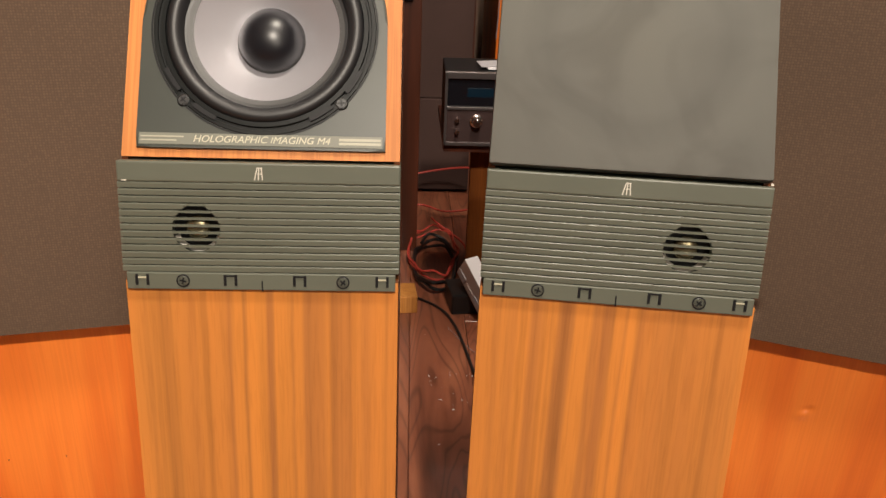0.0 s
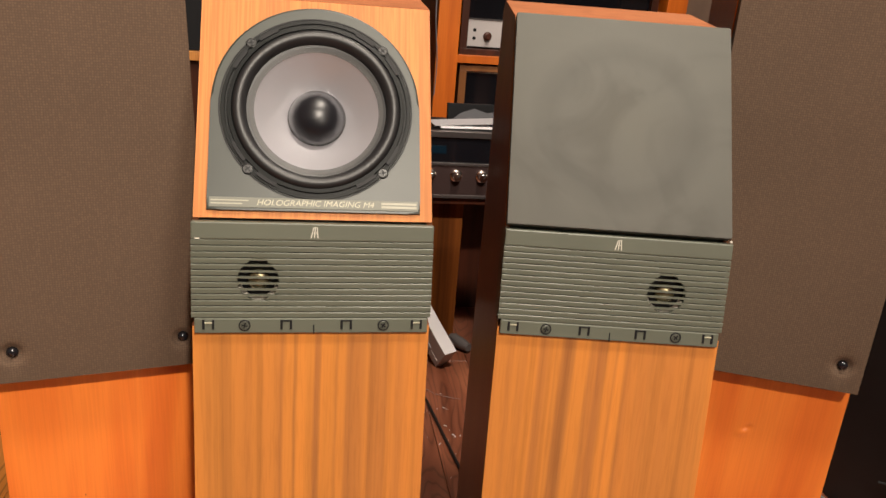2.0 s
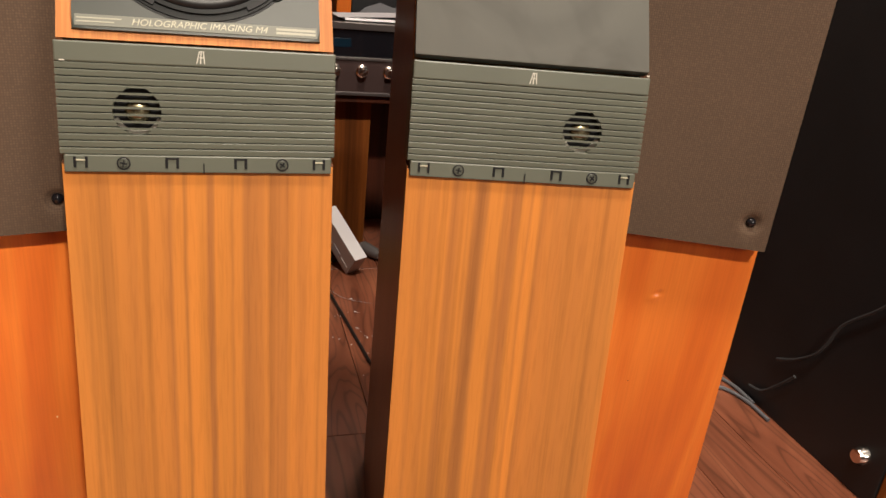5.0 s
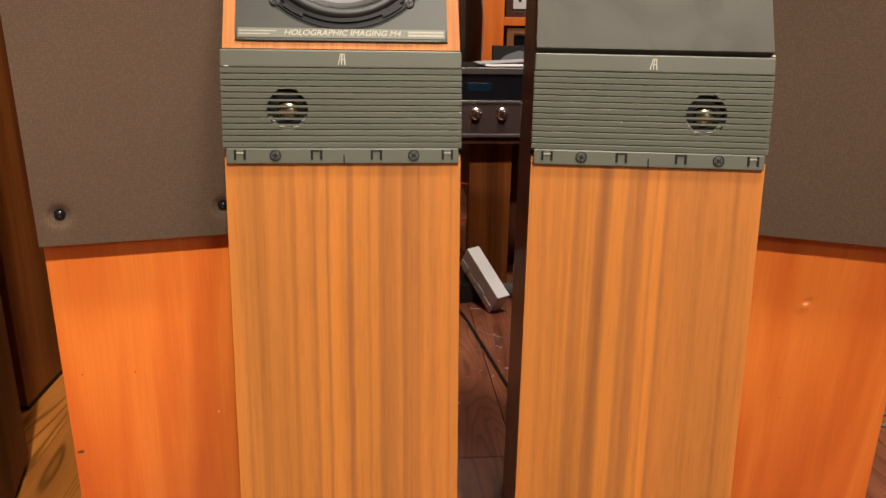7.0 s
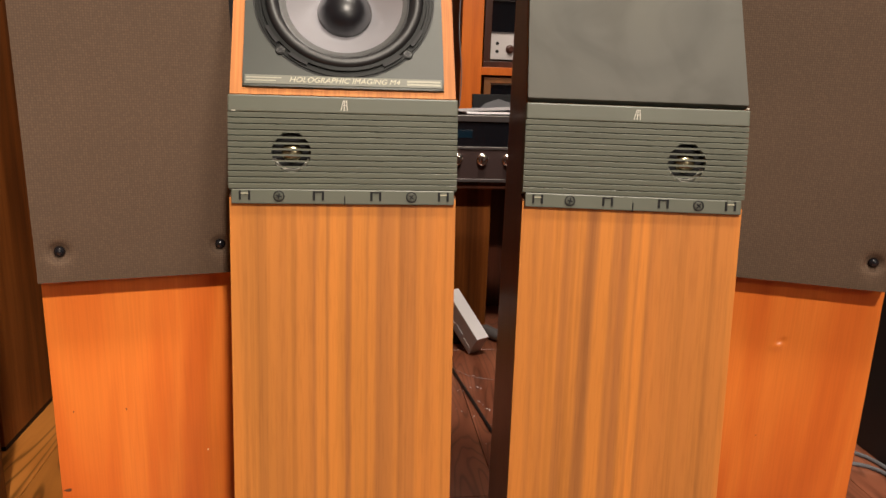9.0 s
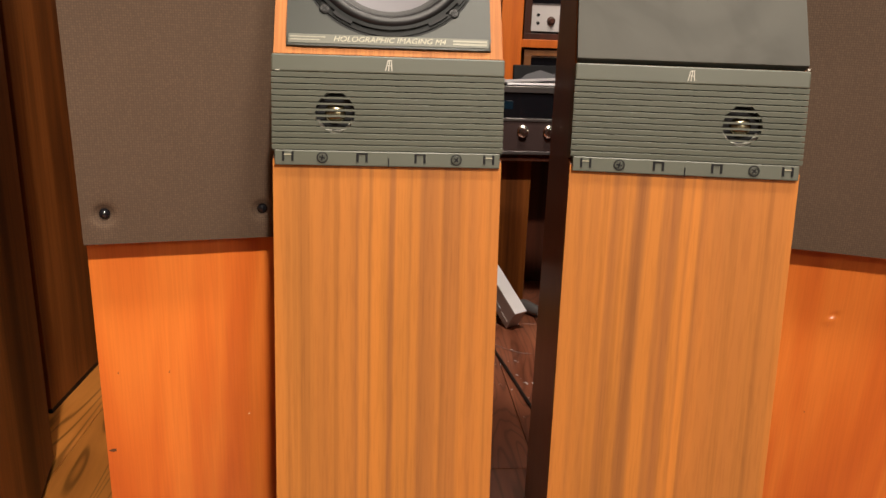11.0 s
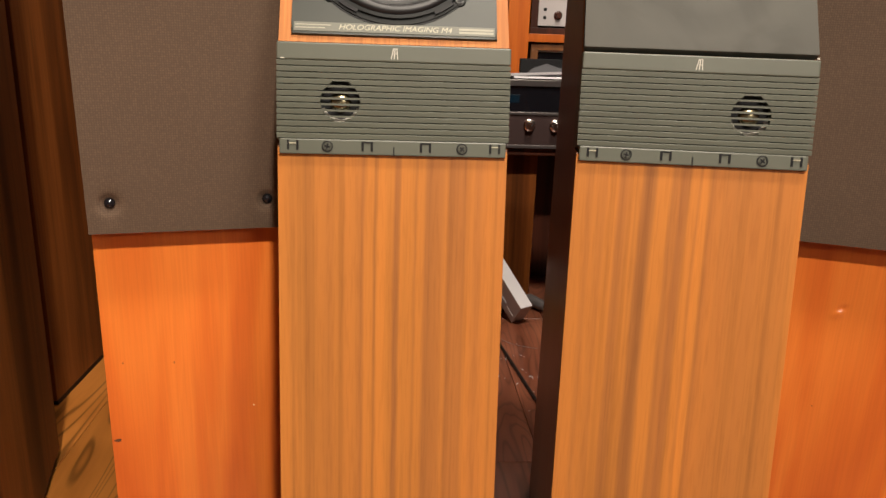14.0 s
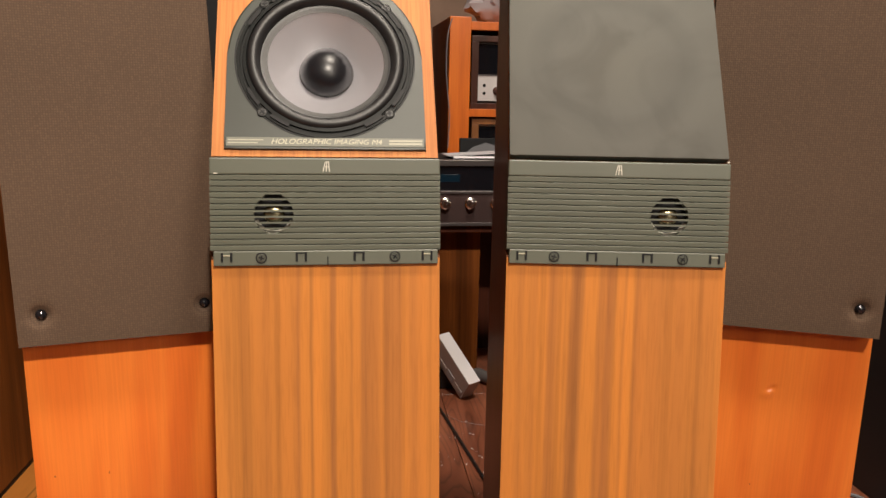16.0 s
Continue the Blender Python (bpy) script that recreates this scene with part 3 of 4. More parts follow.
def small_tower(m, side, label):
    t = thing("tower_speaker", m, label, "speaker", "pair of small tower speakers")
    prof = [(0, 0), (0.0660, 0.5240), (0.0860, 0.5245), (0.0895, 0.6117), (0.1900, 0.7880), (0.3120, 0.8000), (0.3300, 0.7900), (0.3300, 0)]
    inner = [(0, 0), (0.0660, 0.5240), (0.0860, 0.5245), (0.1400, 0.6117), (0.2400, 0.7920), (0.3120, 0.8000), (0.3300, 0.7900), (0.3300, 0)]
    bm = bmesh.new()
    for shape, xa, xb, bev in ((prof, -W / 2, -W / 2 + 0.005, 0.0009), (inner, -W / 2 + 0.005, W / 2 - 0.005, 0.0), (prof, W / 2 - 0.005, W / 2, 0.0009)):
        own = prism(shape, xa, xb, bev)
        me = bpy.data.meshes.new("tmp")
        own.to_mesh(me)
        own.free()
        bm.from_mesh(me)
        bpy.data.meshes.remove(me)
    body = part("cabinet", bm, VENEER_SIDE, t, "walnut cabinet with side shade in its colour")
    lean = math.degrees(math.atan2(0.0660, 0.5240))
    part("front_veneer", box(-W / 2 + 0.0003, W / 2 - 0.0003, -0.0012, 0.0004, 0.001, 0.5265, 0.0004), VENEER_OPEN if side < 0 else VENEER_CLOSED, body, "striped walnut veneer front", pose(0, 0, 0, -lean))
    part("baffle_veneer", holed([(-W / 2 + 0.0003, 0.0), (W / 2 - 0.0003, 0.0), (W / 2 - 0.0003, BAFFLE), (-W / 2 + 0.0003, BAFFLE)], 0.1043, 0.0765, -0.0012, 0.0004), VENEER_TOP, body, "pale walnut upper baffle", pose(0, 0.0895, 0.6117, -LEAN))
    part("top_veneer", box(-W / 2 + 0.0003, W / 2 - 0.0003, 0.0005, 0.1222, -0.0004, 0.0012, 0.0004), VENEER_LID, body, "pale walnut top", pose(0, 0.1900, 0.7880, 5.6))
    tweeter_panel(t, side)
    return t


LEFT = pose(-0.0945, 0.5555, 0, 0, 0, 0.4)
RIGHT = pose(0.1615, 0.5400, 0, 0, 0, -8.6)
open_tower = small_tower(LEFT, -1, "walnut veneer tower speaker with its woofer uncovered")
woofer(open_tower)
closed_tower = small_tower(RIGHT, 1, "walnut veneer tower speaker with charcoal grille fitted")


def foam_grille(owner):
    w, h, d = W - 0.001, BAFFLE + 0.001, 0.0115
    return part("grille", box(-w / 2, w / 2, -d, -0.0013, 0, h, 0.0022), FOAM, owner, "charcoal cloth grille over the woofer", pose(0, 0.0895, 0.6117 - 0.0008, -LEAN), True)


foam_grille(closed_tower)
part("chip", box(-0.0990, -0.0955, -0.0006, 0.0004, -0.0004, 0.0004), PALE_NICK, open_tower, "pale nick", pose(0, 0.0745, 0.5985, -8))
part("chip", box(0.1000, 0.1020, -0.0008, 0.0008, -0.0007, 0.0007), PALE_NICK, closed_tower, "pale nick", pose(0, 0.0800, 0.6135, -8))


# ---- the two tall orange towers ----
def tall_box(x0, x1, y0, y1, h, z):
    """A box with one more ring of corners at the height z."""
    bm = box(x0, x1, y0, y1, 0, h)
    bmesh.ops.bisect_plane(bm, geom=list(bm.verts) + list(bm.edges) + list(bm.faces), plane_co=(0, 0, z), plane_no=(0, 0, 1))
    return bm


def dented(x0, x1, h, cx, cz):
    """A front panel with a puckered dent about (cx, cz): a raised fold beside a small pit."""
    near = np.arange(-0.021, 0.0211, 0.0014)
    xs = sorted({x0, x1, *[cx + d for d in near if x0 < cx + d < x1]})
    zs = sorted({0.0, h, *[cz + d for d in near]})
    bm = bmesh.new()

    def lift(x, z):
        u, v = (x - cx) * 0.80 + (z - cz) * 0.60, (z - cz) * 0.80 - (x - cx) * 0.60
        fold = 0.0016 * math.exp(-((u + 0.004) / 0.0075) ** 2 - ((v + 0.001) / 0.0050) ** 2)
        pit = 0.0022 * math.exp(-((u - 0.003) / 0.0055) ** 2 - ((v - 0.0022) / 0.0028) ** 2)
        return min(pit - fold, 0.0016)
    grid = [[bm.verts.new((x, -0.0012 + lift(x, z), z)) for x in xs] for z in zs]
    for j in range(len(zs) - 1):
        for i in range(len(xs) - 1):
            bm.faces.new((grid[j][i], grid[j][i + 1], grid[j + 1][i + 1], grid[j + 1][i]))
    ext = bmesh.ops.extrude_edge_only(bm, edges=[e for e in bm.edges if e.is_boundary])
    for v in [g for g in ext["geom"] if isinstance(g, bmesh.types.BMVert)]:
        v.co.y = 0.0006
    return bm


def tall_tower(m, label, inset=(0.023, 0.023), flare=(0.0, 0.0), over=(0.0, 0.0), deep=0.026, w=0.186, h=1.18, z_grille=0.412, dent=None):
    t = thing("floor_speaker", m, label, "speaker", "pair of tall orange speakers")

    def flared(bm):
        """Widens the sides upwards: flare is the slope of the two sides."""
        for v in bm.verts:
            v.co.x += flare[v.co.x > 0] * max(v.co.z - z_grille, 0.0) * v.co.x / (w / 2)
        return bm

    part("cabinet", flared(tall_box(-w / 2 - over[0], w / 2 + over[1], 0.0008, 0.30, h, z_grille)), CHERRY_EDGE, t, "cherry cabinet with side shade in its colour")
    panel = dented(-w / 2 - over[0], w / 2 + over[1], h, *dent) if dent else flared(tall_box(-w / 2 - over[0], w / 2 + over[1], -0.0012, 0.0006, h, z_grille))
    part("front_panel", panel, CHERRY, t, "bright orange cherry veneer front", smooth=bool(dent))
    studs = [(sx * (w / 2 - inset[sx > 0]), z) for sx in (-1, 1) for z in (z_grille + 0.0315, h - 0.05)]
    xs = sorted({-w / 2 - over[0] + 0.001, w / 2 + over[1] - 0.001, *[min(s[0] + d, w / 2 + over[1] - 0.001) for s in studs for d in np.arange(-0.015, 0.0151, 0.0025)], *np.linspace(-w / 2 + 0.003, w / 2 - 0.003, 10)})
    zs = sorted({z_grille, h - 0.01, *[s[1] + d for s in studs for d in np.arange(-0.015, 0.0151, 0.0025)], *np.linspace(z_grille + 0.003, h - 0.012, 24)})
    bm = bmesh.new()

    def sunk(x, z):
        return sum(0.0075 * math.exp(-((x - a) ** 2 + (z - b) ** 2) / 0.0085 ** 2) for a, b in studs)
    grid = [[bm.verts.new((x, -deep + sunk(x, z), z)) for x in xs] for z in zs]
    for j in range(len(zs) - 1):
        for i in range(len(xs) - 1):
            bm.faces.new((grid[j][i], grid[j][i + 1], grid[j + 1][i + 1], grid[j + 1][i]))
    edge = [e for e in bm.edges if e.is_boundary]
    ext = bmesh.ops.extrude_edge_only(bm, edges=edge)
    for v in [g for g in ext["geom"] if isinstance(g, bmesh.types.BMVert)]:
        v.co.y = -0.0030
    g = part("grille", flared(bm), BROWN_CLOTH, t, "brown woven cloth grille with ball studs", smooth=True)
    for x, z in studs:
        part("ball_stud", lathe([(0.0, -0.0015), (0.0030, -0.0008), (0.0052, 0.0015), (0.0056, 0.0040), (0.0045, 0.0070), (0.0040, 0.0100)], 24), STUD, g, "glossy black ball stud", pose(x, 0.001 - deep, z), True)
    return t


def plan(ax, ay, bx, by, back=0.0):
    """The pose of a front that runs from a to b in plan, at its middle."""
    a = math.atan2(by - ay, bx - ax)
    return pose((ax + bx) / 2 - back * math.sin(a), (ay + by) / 2 + back * math.cos(a), 0, 0, 0, math.degrees(a))


tall_left = tall_tower(plan(-0.4075, 0.716, -0.2225, 0.758, 0.026), "tall bright orange cherry speaker with brown cloth grille", (0.023, 0.005), (0.010, -0.030), (0.0, 0.0240))
tall_right = tall_tower(plan(0.3405, 0.745, 0.5095, 0.674, 0.026), "tall bright orange cherry speaker with dented front", (0.006, 0.023), (0.0, 0.0), (0.020, 0.0), dent=(-0.009, 0.328))


def mark(owner, x, z, w, h, mat, y=-0.0014):
    """A small flat chip in the veneer."""
    pts = [(x + w * math.cos(a) * (1 + 0.3 * math.sin(3 * a + x * 90)), z + h * math.sin(a)) for a in [2 * math.pi * k / 12 for k in range(12)]]
    part("chip", plate(pts, y, y + 0.0006), mat, owner)


CHIP = material("dark_chip", (0.09, 0.03, 0.012), 0.6)
PALE_CHIP = material("pale_chip", (0.75, 0.62, 0.45), 0.6)
mark(tall_left, -0.020, 0.251, 0.0005, 0.0016, CHIP)
mark(tall_left, -0.0865, 0.1595, 0.0040, 0.0020, CHIP)
mark(tall_left, 0.066, 0.187, 0.0008, 0.0011, PALE_CHIP)
mark(tall_left, -0.074, 0.255, 0.0007, 0.0010, CHIP)
mark(tall_right, -0.020, 0.204, 0.0007, 0.0007, CHIP)

# ---- brown cabinets on the west side ----
def plain_cabinet(m, w, d, h, mat, label, category):
    t = thing("wooden_cabinet", m, label, category, "brown cabinets")
    part("body", box(-w, 0, 0, d, 0.012, h, 0.002), mat, t)
    part("plinth", box(-w + 0.01, -0.004, 0.01, d - 0.01, 0, 0.012), BLACK, t)
    return t


plain_cabinet(pose(-0.489, 0.600, 0, 0, 0, 13.5), 0.34, 0.38, 1.25, WALNUT, "brown walnut speaker cabinet with plain side", "cabinet")
plain_cabinet(pose(-0.640, 1.115, 0, 0, 0, -2), 0.36, 0.45, 1.30, WALNUT, "tall brown walnut cabinet standing further back", "cabinet")


# ---- the black cabinet on the east side ----
black = thing("black_speaker", pose(0.816, 0.668, 0, 0, 0, 0), "large black speaker cabinet with wooden front", "speaker")
part("body", box(0, 0.42, 0, 0.62, 0, 1.35, 0.003), BLACK_CABINET, black)
part("front_panel", box(0.003, 0.417, -0.014, -0.001, 0.0, 1.345, 0.002), WALNUT, black, "brown wooden front")
part("metal_foot", lathe([(0, -0.016), (0.010, -0.014), (0.014, -0.006), (0.015, 0.0)], 20), CHROME, black, "dull metal bolt", pose(-0.0005, 0.038, 0.066, 0, 0, -90), True)
solo("dusty_cable", tube([(0.8085, 0.95, 0.028), (0.8085, 0.92, 0.036), (0.8085, 0.893, 0.063), (0.808, 0.86, 0.103)], 0.0028, 7, 6), DUSTY, pose(0, 0, 0), "thin grey cable hanging beside the black speaker", "cable", "grey cables", smooth=True)
solo("dusty_cable", tube([(0.8085, 0.907, 0.108), (0.8085, 0.872, 0.128), (0.8085, 0.838, 0.158), (0.8085, 0.822, 0.186), (0.8085, 0.806, 0.228), (0.8085, 0.76, 0.277), (0.8085, 0.72, 0.325), (0.8085, 0.67, 0.36)], 0.0026, 7, 6), DUSTY, pose(0, 0, 0), "thin grey cable hanging beside the black speaker", "cable", "grey cables", smooth=True)
solo("floor_cable", tube([(0.58, 1.06, 0.004), (0.70, 1.05, 0.004), (0.78, 1.03, 0.004), (0.806, 0.99, 0.004), (0.809, 0.93, 0.004)], 0.0035, 8, 6), CABLE_GREY, pose(0, 0, 0), "grey cable lying beside the black speaker", "cable", "grey cables", smooth=True)
solo("floor_cable", tube([(0.58, 1.01, 0.004), (0.70, 1.005, 0.004), (0.775, 0.985, 0.004), (0.800, 0.94, 0.004), (0.803, 0.88, 0.004)], 0.0035, 8, 6), CABLE_GREY, pose(0, 0, 0), "grey cable lying beside the black speaker", "cable", "grey cables", smooth=True)

# ---- receiver on its stand ----
AX0, AX1, AY, AZ0, AZ1 = 0.079, 0.52, 1.535, 0.388, 0.528
rec = thing("stereo_receiver", pose(AX0, AY, AZ0), "vintage receiver with black dial glass and brown knob panel", "receiver")
AW, AH = AX1 - AX0, AZ1 - AZ0
part("chassis", box(0, AW, 0.004, 0.17, 0.0, AH, 0.002), BLACK, rec)
part("dial_glass", box(0.006, AW - 0.006, 0.0, 0.006, 0.075, AH - 0.012, 0.0008), GLOSS_BLACK, rec, "black dial glass")
part("knob_panel", box(0.004, AW - 0.004, -0.002, 0.006, 0.006, 0.069, 0.0008), PANEL_BROWN, rec, "brown anodised knob panel")
for z0, z1 in ((-0.001, 0.006), (0.069, 0.075), (AH - 0.012, AH + 0.001)):
    part("trim", box(0, AW, -0.006, 0.006, z0, z1, 0.001), STEEL_TRIM, rec)
part("trim", box(-0.001, 0.004, -0.006, 0.006, 0.0, AH, 0.001), STEEL_TRIM, rec)
part("display", box(0.042, 0.092, -0.0008, 0.002, 0.093, 0.110, 0.0004), BLUE_LCD, rec, "dark blue display")
KNOB = [(0.0, -0.022), (0.0075, -0.022), (0.0088, -0.0205), (0.0095, -0.006), (0.0125, -0.004), (0.013, 0.0)]
for x in (0.061, 0.116, 0.171, 0.226, 0.30, 0.37):
    k = part("knob", lathe(KNOB, 28), CHROME, rec, "chrome knob", pose(x, -0.002, 0.048), True)
    part("pointer", box(-0.001, 0.001, -0.0235, -0.018, 0.001, 0.009), STEEL_TRIM, k, m=pose(0, 0, 0, 0, 35, 0))
for z in (0.050, 0.028):
    part("switch", lathe([(0, -0.014), (0.004, -0.014), (0.005, 0)], 16), CHROME, rec, "small chrome switch", pose(0.024, -0.002, z), True)

stand = thing("audio_stand", pose(AX0, AY, 0), "brown wooden stand under the receiver", "stand")
part("top_board", box(0.0, AW, 0.01, 0.36, AZ0 - 0.018, AZ0 - 0.001, 0.001), CASE_WOOD, stand)
part("front_board", box(0.062, 0.158, 0.09, 0.115, 0, AZ0 - 0.018, 0.0015), WALNUT, stand)
part("back_board", box(0.16, AW, 0.30, 0.32, 0, AZ0 - 0.018, 0.001), CASE_WOOD, stand)
part("side_board", box(AW - 0.02, AW, 0.02, 0.30, 0, AZ0 - 0.018, 0.001), WALNUT, stand)

leaf = thing("booklet", pose(0.160, AY + 0.02, AZ1 + 0.002, 0, 0, 4), "grey printed booklet lying on the receiver", "booklet")
part("paper_block", box(0, 0.16, 0, 0.075, 0, 0.004, 0.0006), WHITE, leaf)
part("cover", box(-0.012, 0.15, 0.004, 0.072, 0.0045, 0.0055, 0.0003), PAPER, leaf, "grey lifted cover", pose(0, 0, 0, 0, -3, 0))
for x in (0.03, 0.07, 0.11):
    part("print_bar", box(x, x + 0.022, 0.006, 0.012, 0.0041, 0.0044), CABLE_GREY, leaf)
sleeve = thing("record_case", pose(0.190, AY + 0.125, AZ1 + 0.001, -4, 0, 2), "dark picture case leaning at the back of the receiver", "case")
part("cover", box(0, 0.17, 0, 0.012, 0, 0.038, 0.001), BLACK, sleeve)
bm = plate([(0.012, 0.004), (0.15, 0.004), (0.155, 0.014), (0.12, 0.025), (0.09, 0.019), (0.06, 0.028), (0.03, 0.018)], -0.0012, -0.0004)
part("print", bm, CABLE_GREY, sleeve, "grey printed shape")

# ---- the orange shelf unit ----
SY = 2.30
shelf = thing("shelf_unit", pose(0, SY, 0), "bright orange wooden shelf unit with audio sets", "shelf")
part("upright", box(0.252, 0.318, 0, 0.45, 0, 0.892, 0.002), SHELF_WOOD, shelf)
part("upright", box(0.955, 1.02, 0, 0.45, 0, 1.60, 0.002), SHELF_WOOD, shelf)
for z0, z1 in ((0.854, 0.879), (0.593, 0.617), (0.30, 0.325)):
    part("shelf_board", box(0.318, 0.955, 0.003, 0.45, z0, z1, 0.0015), SHELF_WOOD, shelf)
part("back_board", box(0.318, 0.955, 0.44, 0.45, 0, 0.854), CASE_WOOD, shelf)


def tuner(m, w, h, case, label, silver):
    t = thing("tuner", m, label, "tuner", "audio sets on the shelf")
    bm = bmesh.new()
    for a in ((0, w, 0, 0.018), (0, w, h - 0.018, h), (0, 0.022, 0.018, h - 0.018), (w - 0.022, w, 0.018, h - 0.018)):
        box(a[0], a[1], 0, 0.30, a[2], a[3], 0.001, bm)
    part("case", bm, case, t, "wooden case")
    part("back", box(0.022, w - 0.022, 0.28, 0.29, 0.018, h - 0.018), BLACK, t)
    split = 0.105 if silver else 0.03
    part("dial_glass", box(0.022, w - 0.022, 0.02, 0.03, split, h - 0.02, 0.001), GLOSS_BLACK, t, "black dial glass")
    part("trim", box(0.022, w - 0.022, 0.014, 0.03, h - 0.024, h - 0.018), STEEL_TRIM if silver else WHITE_INK, t)
    p = part("control_panel", box(0.024, w - 0.024, 0.016, 0.03, 0.024, split - 0.002, 0.001), SILVER_PANEL if silver else STEEL_TRIM, t, "silver control panel" if silver else "")
    if silver:
        part("trim", box(0.022, w - 0.022, 0.013, 0.03, split - 0.003, split + 0.001), STEEL_TRIM, t)
        for z in (0.048, 0.072):
            part("jack", lathe([(0, -0.001), (0.005, -0.001), (0.006, 0.002)], 16), BLACK, p, m=pose(0.045, 0.016, z), smooth=True)
        for x in (0.085, 0.16, 0.24, 0.33, 0.43, 0.52):
            part("knob", lathe(KNOB, 24), CASE_WOOD, p, "dark knob", pose(x, 0.014, 0.056), True)
    else:
        for x in (0.09, 0.15, 0.35, 0.5):
            part("knob", lathe(KNOB, 24), CHROME, t, "chrome knob", pose(x, 0.018, 0.085), True)
    return t


tuner(pose(0.325, SY + 0.02, 0.617), 0.61, 0.222, CASE_WOOD, "receiver in dark wooden case with silver control panel", True)
tuner(pose(0.331, SY + 0.02, 0.325), 0.60, 0.262, TAN_CASE, "receiver in tan wooden case with black glass front", False)

bag = bmesh.new()
bmesh.ops.create_icosphere(bag, subdivisions=4, radius=1.0)
for v in bag.verts:
    n = noise.noise(v.co * 2.3) * 0.25 + noise.noise(v.co * 6.0) * 0.10
    v.co = Vector((v.co.x * 0.13, v.co.y * 0.10, max(v.co.z, -0.75) * 0.09)) * (1 + n)
low = min(v.co.z for v in bag.verts)
for v in bag.verts:
    v.co.z -= low
solo("plastic_bag", bag, material("crumpled_silver_plastic", (0.42, 0.38, 0.40), 0.25, 0.3), pose(0.46, SY + 0.14, 0.8792), "crumpled silvery plastic bag on the shelf unit", "bag", smooth=True)

# ---- old speakers at the back ----
old = thing("vintage_speaker", pose(-0.20, 1.90, 0), "open vintage speaker with cream woofer ring", "speaker")
part("cabinet", box(-0.24, 0.235, 0.012, 0.36, 0, 1.30, 0.003), CASE_WOOD, old)
part("baffle", box(-0.225, 0.215, 0.0, 0.014, 0.623, 1.28, 0.001), BLACK, old, "black baffle")
part("rail", box(-0.235, 0.150, -0.008, 0.012, 0.60, 0.622, 0.002), YELLOW_WOOD, old, "pale wooden rail")
wf = part("woofer_ring", lathe([(0.152, 0.0), (0.150, -0.012), (0.142, -0.016), (0.133, -0.012), (0.130, 0.0)], 64), CREAM, old, "cream woofer ring", pose(0, -0.001, 0.775), True)
part("cone", lathe([(0.131, -0.004), (0.100, 0.004), (0.06, 0.009), (0.050, 0.0095)], 48), DARK_CONE, wf, "dark paper cone", smooth=True)
part("dust_cap", lathe([(0.054, 0.0085), (0.045, -0.008), (0.025, -0.018), (0.0, -0.021)], 40), GREY_CAP, wf, "grey dust cap", smooth=True)

bigold = thing("cloth_front_speaker", pose(0.0, 2.40, 0), "big old speaker with dark brown cloth front", "speaker")
part("cabinet", box(-0.42, 0.20, 0.012, 0.42, 0.0, 1.5, 0.002), CASE_WOOD, bigold)
part("upper_cloth", box(-0.38, 0.195, 0.0, 0.013, 0.30, 1.46, 0.002), DARK_CLOTH, bigold, "dark brown cloth panel")
part("lower_cloth", box(-0.40, 0.198, -0.012, 0.012, 0.012, 0.298, 0.002), DARK_CLOTH, bigold, "dark brown lower panel")
part("wood_strip", box(0.008, 0.024, -0.010, 0.0, 0.300, 1.46, 0.001), SHELF_WOOD, bigold, "reddish wooden strip")

# ---- loose things on the floor between the towers ----
adaptor = thing("power_box", pose(0.1785, 1.501, 0.0006, 35.71, -2.73, 28.41), "grey plastic power box with a white top", "box")
part("case", box(0.0, 0.0327, 0.0, 0.1412, 0.0, 0.0550, 0.0015), GREYBOX, adaptor)
part("top_label", box(0.0004, 0.0323, 0.0006, 0.1406, 0.0551, 0.0561), WHITE, adaptor, "white top")
for k in range(4):
    part("socket", box(-0.0016, 0.002, 0.006 + k * 0.034, 0.034 + k * 0.034, 0.006, 0.019 + 0.004 * (k % 2), 0.0006), PAPER if k % 2 else GREYBOX, adaptor)

# Made-up support for the tilted power box, black like the shade under it.
solo("prop_block", box(-0.02, 0.05, 0, 0.09, 0, 0.046, 0.004), CABLE_BLACK, pose(0.130, 1.560, 0, 0, 0, 8), "black block added to prop up the power box", "adaptor")
block = solo("wood_block", box(-0.09, 0.056, 0, 0.07, 0, 0.04, 0.002), YELLOW_WOOD, pose(-0.02, 1.56, 0, 0, 0, 5), "small yellow wooden block on the floor", "block")
solo("speaker_cable", tube([(-0.12, 1.86, 0.003), (-0.01, 1.68, 0.003), (0.080, 1.59, 0.003), (0.116, 1.50, 0.003), (0.140, 1.34, 0.003), (0.164, 1.15, 0.003), (0.186, 0.98, 0.003)], 0.0030, 10, 8), CABLE_BLACK, pose(0, 0, 0), "black cable lying on the plank floor", "cable", smooth=True)


def coil(cx, cy, r, z, turns, wobble, start):
    pts = []
    n = int(turns * 14)
    for k in range(n):
        a = start + 2 * math.pi * k / 14
        q = 1 + wobble * math.sin(3.1 * k)
        pts.append((cx + r * q * math.cos(a), cy + 2.7 * r * q * math.sin(a), z + 0.012 * (k / 14) + 0.006 * math.sin(k * 1.7)))
    return pts


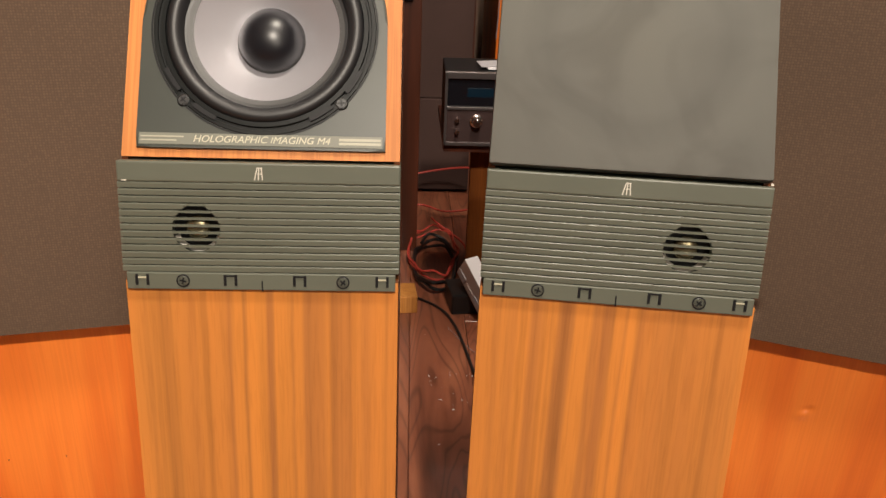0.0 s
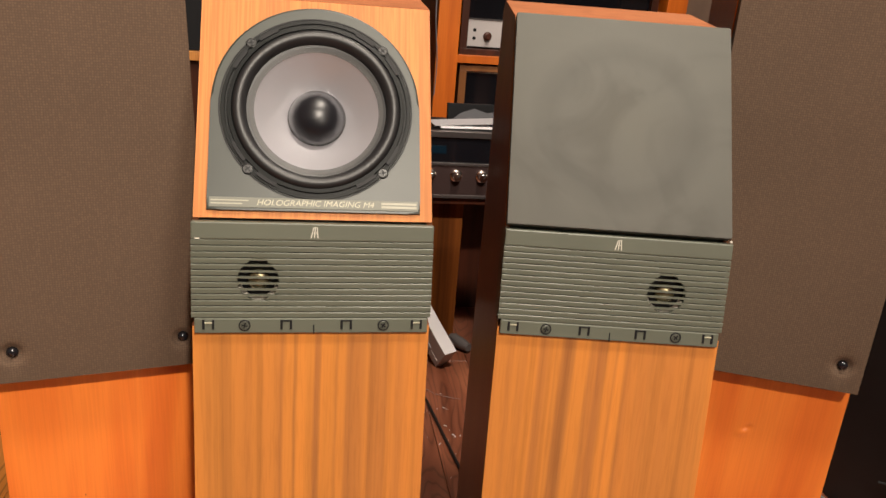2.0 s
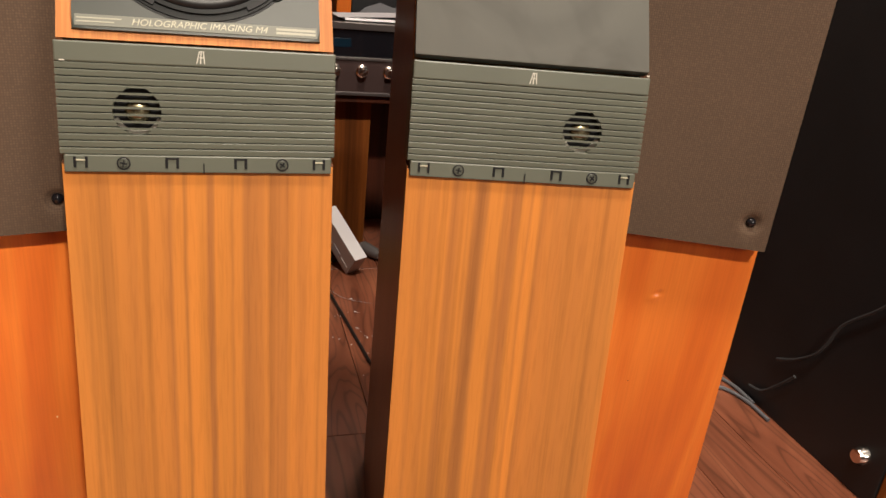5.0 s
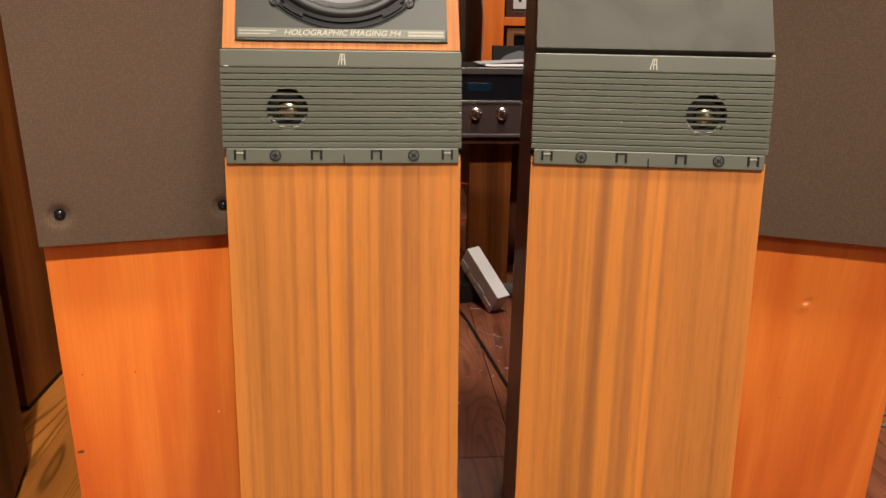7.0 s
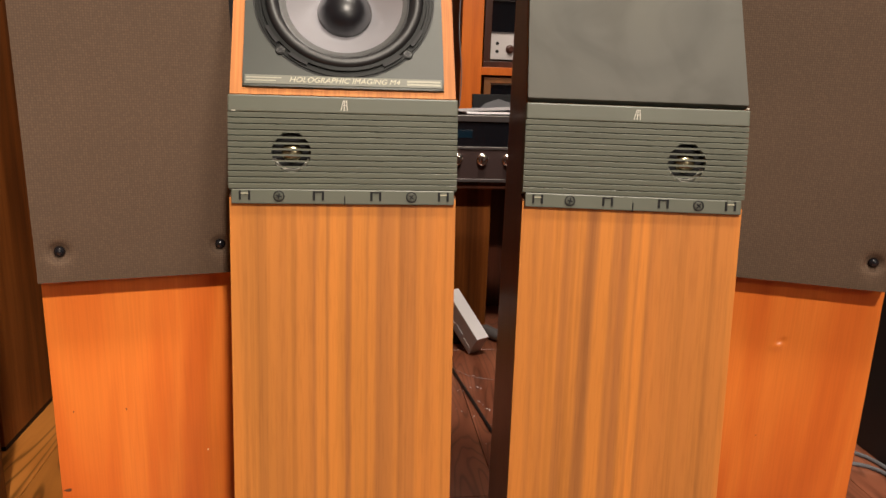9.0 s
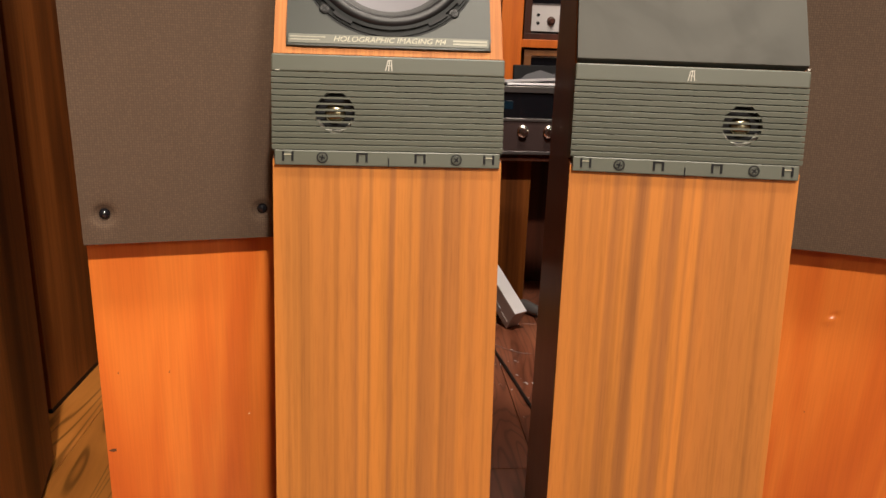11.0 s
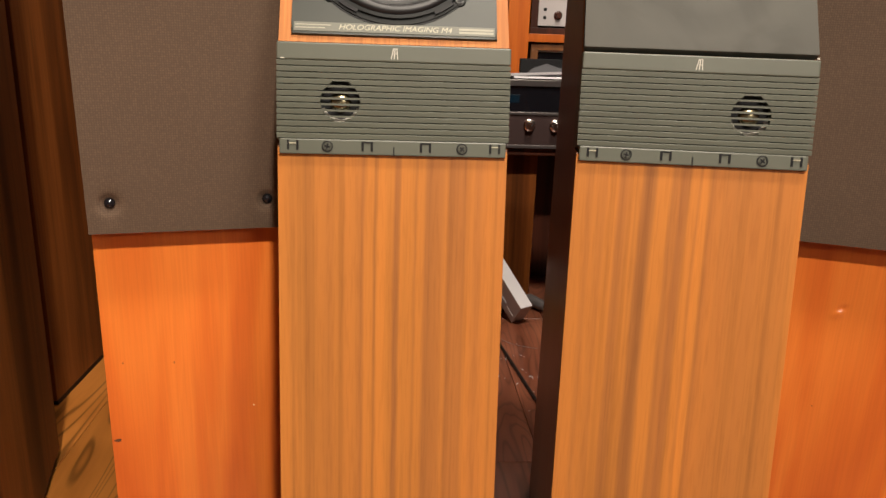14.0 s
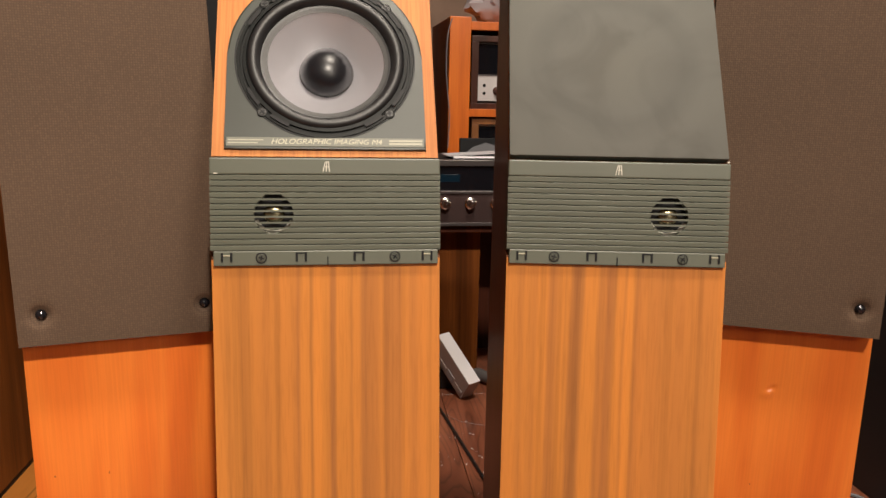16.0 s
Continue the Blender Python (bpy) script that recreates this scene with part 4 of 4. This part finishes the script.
solo("coiled_cable", tube(coil(0.080, 1.80, 0.052, 0.005, 2.4, 0.05, 0.5), 0.0042, 8, 4), CABLE_BLACK, pose(0, 0, 0), "coiled black cable on the floor", "cable", smooth=True)
solo("red_cable", tube(coil(0.075, 1.86, 0.060, 0.016, 2.0, 0.10, 2.0), 0.0028, 8, 4), CABLE_RED, pose(0, 0, 0), "red cable loops on the floor", "cable", "red cables", smooth=True)
solo("red_cable", tube([(-0.05, 2.12, 0.02), (0.04, 2.20, 0.025), (0.12, 2.16, 0.02), (0.21, 2.19, 0.03), (0.225, 2.24, 0.10), (0.20, 2.30, 0.11), (0.10, 2.34, 0.09), (-0.05, 2.33, 0.06)], 0.003, 8, 6), CABLE_RED, pose(0, 0, 0), "red cable strung along the floor", "cable", "red cables", smooth=True)
solo("red_cable", tube([(-0.05, 2.0, 0.01), (0.03, 1.95, 0.02), (0.10, 1.99, 0.03), (0.16, 1.90, 0.02), (0.15, 1.76, 0.01), (0.13, 1.64, 0.005)], 0.0028, 8, 6), CABLE_RED, pose(0, 0, 0), "red cable strung along the floor", "cable", "red cables", smooth=True)
solo("hanging_wire", tube([(0.258, 2.2985, 0.885), (0.244, 2.290, 0.83), (0.240, 2.27, 0.72), (0.250, 2.26, 0.60), (0.246, 2.25, 0.50)], 0.0018, 7, 6), CABLE_GREY, pose(0, 0, 0), "thin grey wire hanging in front of the shelf unit", "cable", "grey cables", smooth=True)
solo("grey_plug", lathe([(0, -0.04), (0.009, -0.04), (0.013, -0.024), (0.015, 0.016), (0.009, 0.028), (0, 0.028)], 20), CLEAR_GREY, pose(0.246, 1.60, 0.015, 0, 0, 30), "grey plug beside the power box", "plug", smooth=True)

lint = bmesh.new()
for k in range(44):
    cx, cy = random.uniform(0.05, 0.20), random.choice((random.uniform(1.10, 1.55), random.gauss(1.31, 0.012), random.gauss(1.22, 0.02)))
    a, l = random.uniform(0, math.pi), random.uniform(0.0010, 0.0050)
    dx, dy = math.cos(a) * l, math.sin(a) * l
    q = [lint.verts.new(c) for c in ((cx - dx, cy - dy, 0.0006), (cx + dy * 0.25, cy - dx * 0.25, 0.0012), (cx + dx, cy + dy, 0.0006), (cx - dy * 0.25, cy + dx * 0.25, 0.0012))]
    lint.faces.new(q)
solo("lint", lint, WHITE, pose(0, 0, 0), "white dust and lint on the plank floor", "dust", kind="stuff")
solo("loose_thread", tube([(0.10, 1.50, 0.002), (0.125, 1.44, 0.003), (0.155, 1.39, 0.002), (0.185, 1.37, 0.002), (0.21, 1.36, 0.002)], 0.00035, 5, 6), PAPER, pose(0, 0, 0), "pale thread lying on the floor", "thread")

# ---- floor planks ----
PW, PL = 0.118, 0.96
bm = box(-PW / 2 + 0.0006, PW / 2 - 0.0006, -PL / 2 + 0.0006, PL / 2 - 0.0006, -0.012, 0.0)
bmesh.ops.bevel(bm, geom=[e for e in bm.edges if all(v.co.z > -0.001 for v in e.verts)], offset=0.0005, segments=1, affect="EDGES")
plank_red = mesh_of("plank", bm, FLOOR_RED)
plank_tan = plank_red.copy()
plank_tan.materials.clear()
plank_tan.materials.append(FLOOR_TAN)
x = X0 + PW / 2
while x < X1 + PW / 2:
    y = Y0 - random.random() * PL
    while y < Y1:
        a, e = max(y, Y0), min(y + PL, Y1)
        if e - a > 0.05:
            p = new("plank", plank_tan if x < -0.33 else plank_red)
            p.location, p.scale = (x, (a + e) / 2, 0), (1, (e - a) / PL, 1)
            p.parent = floor
        y += PL
    x += PW
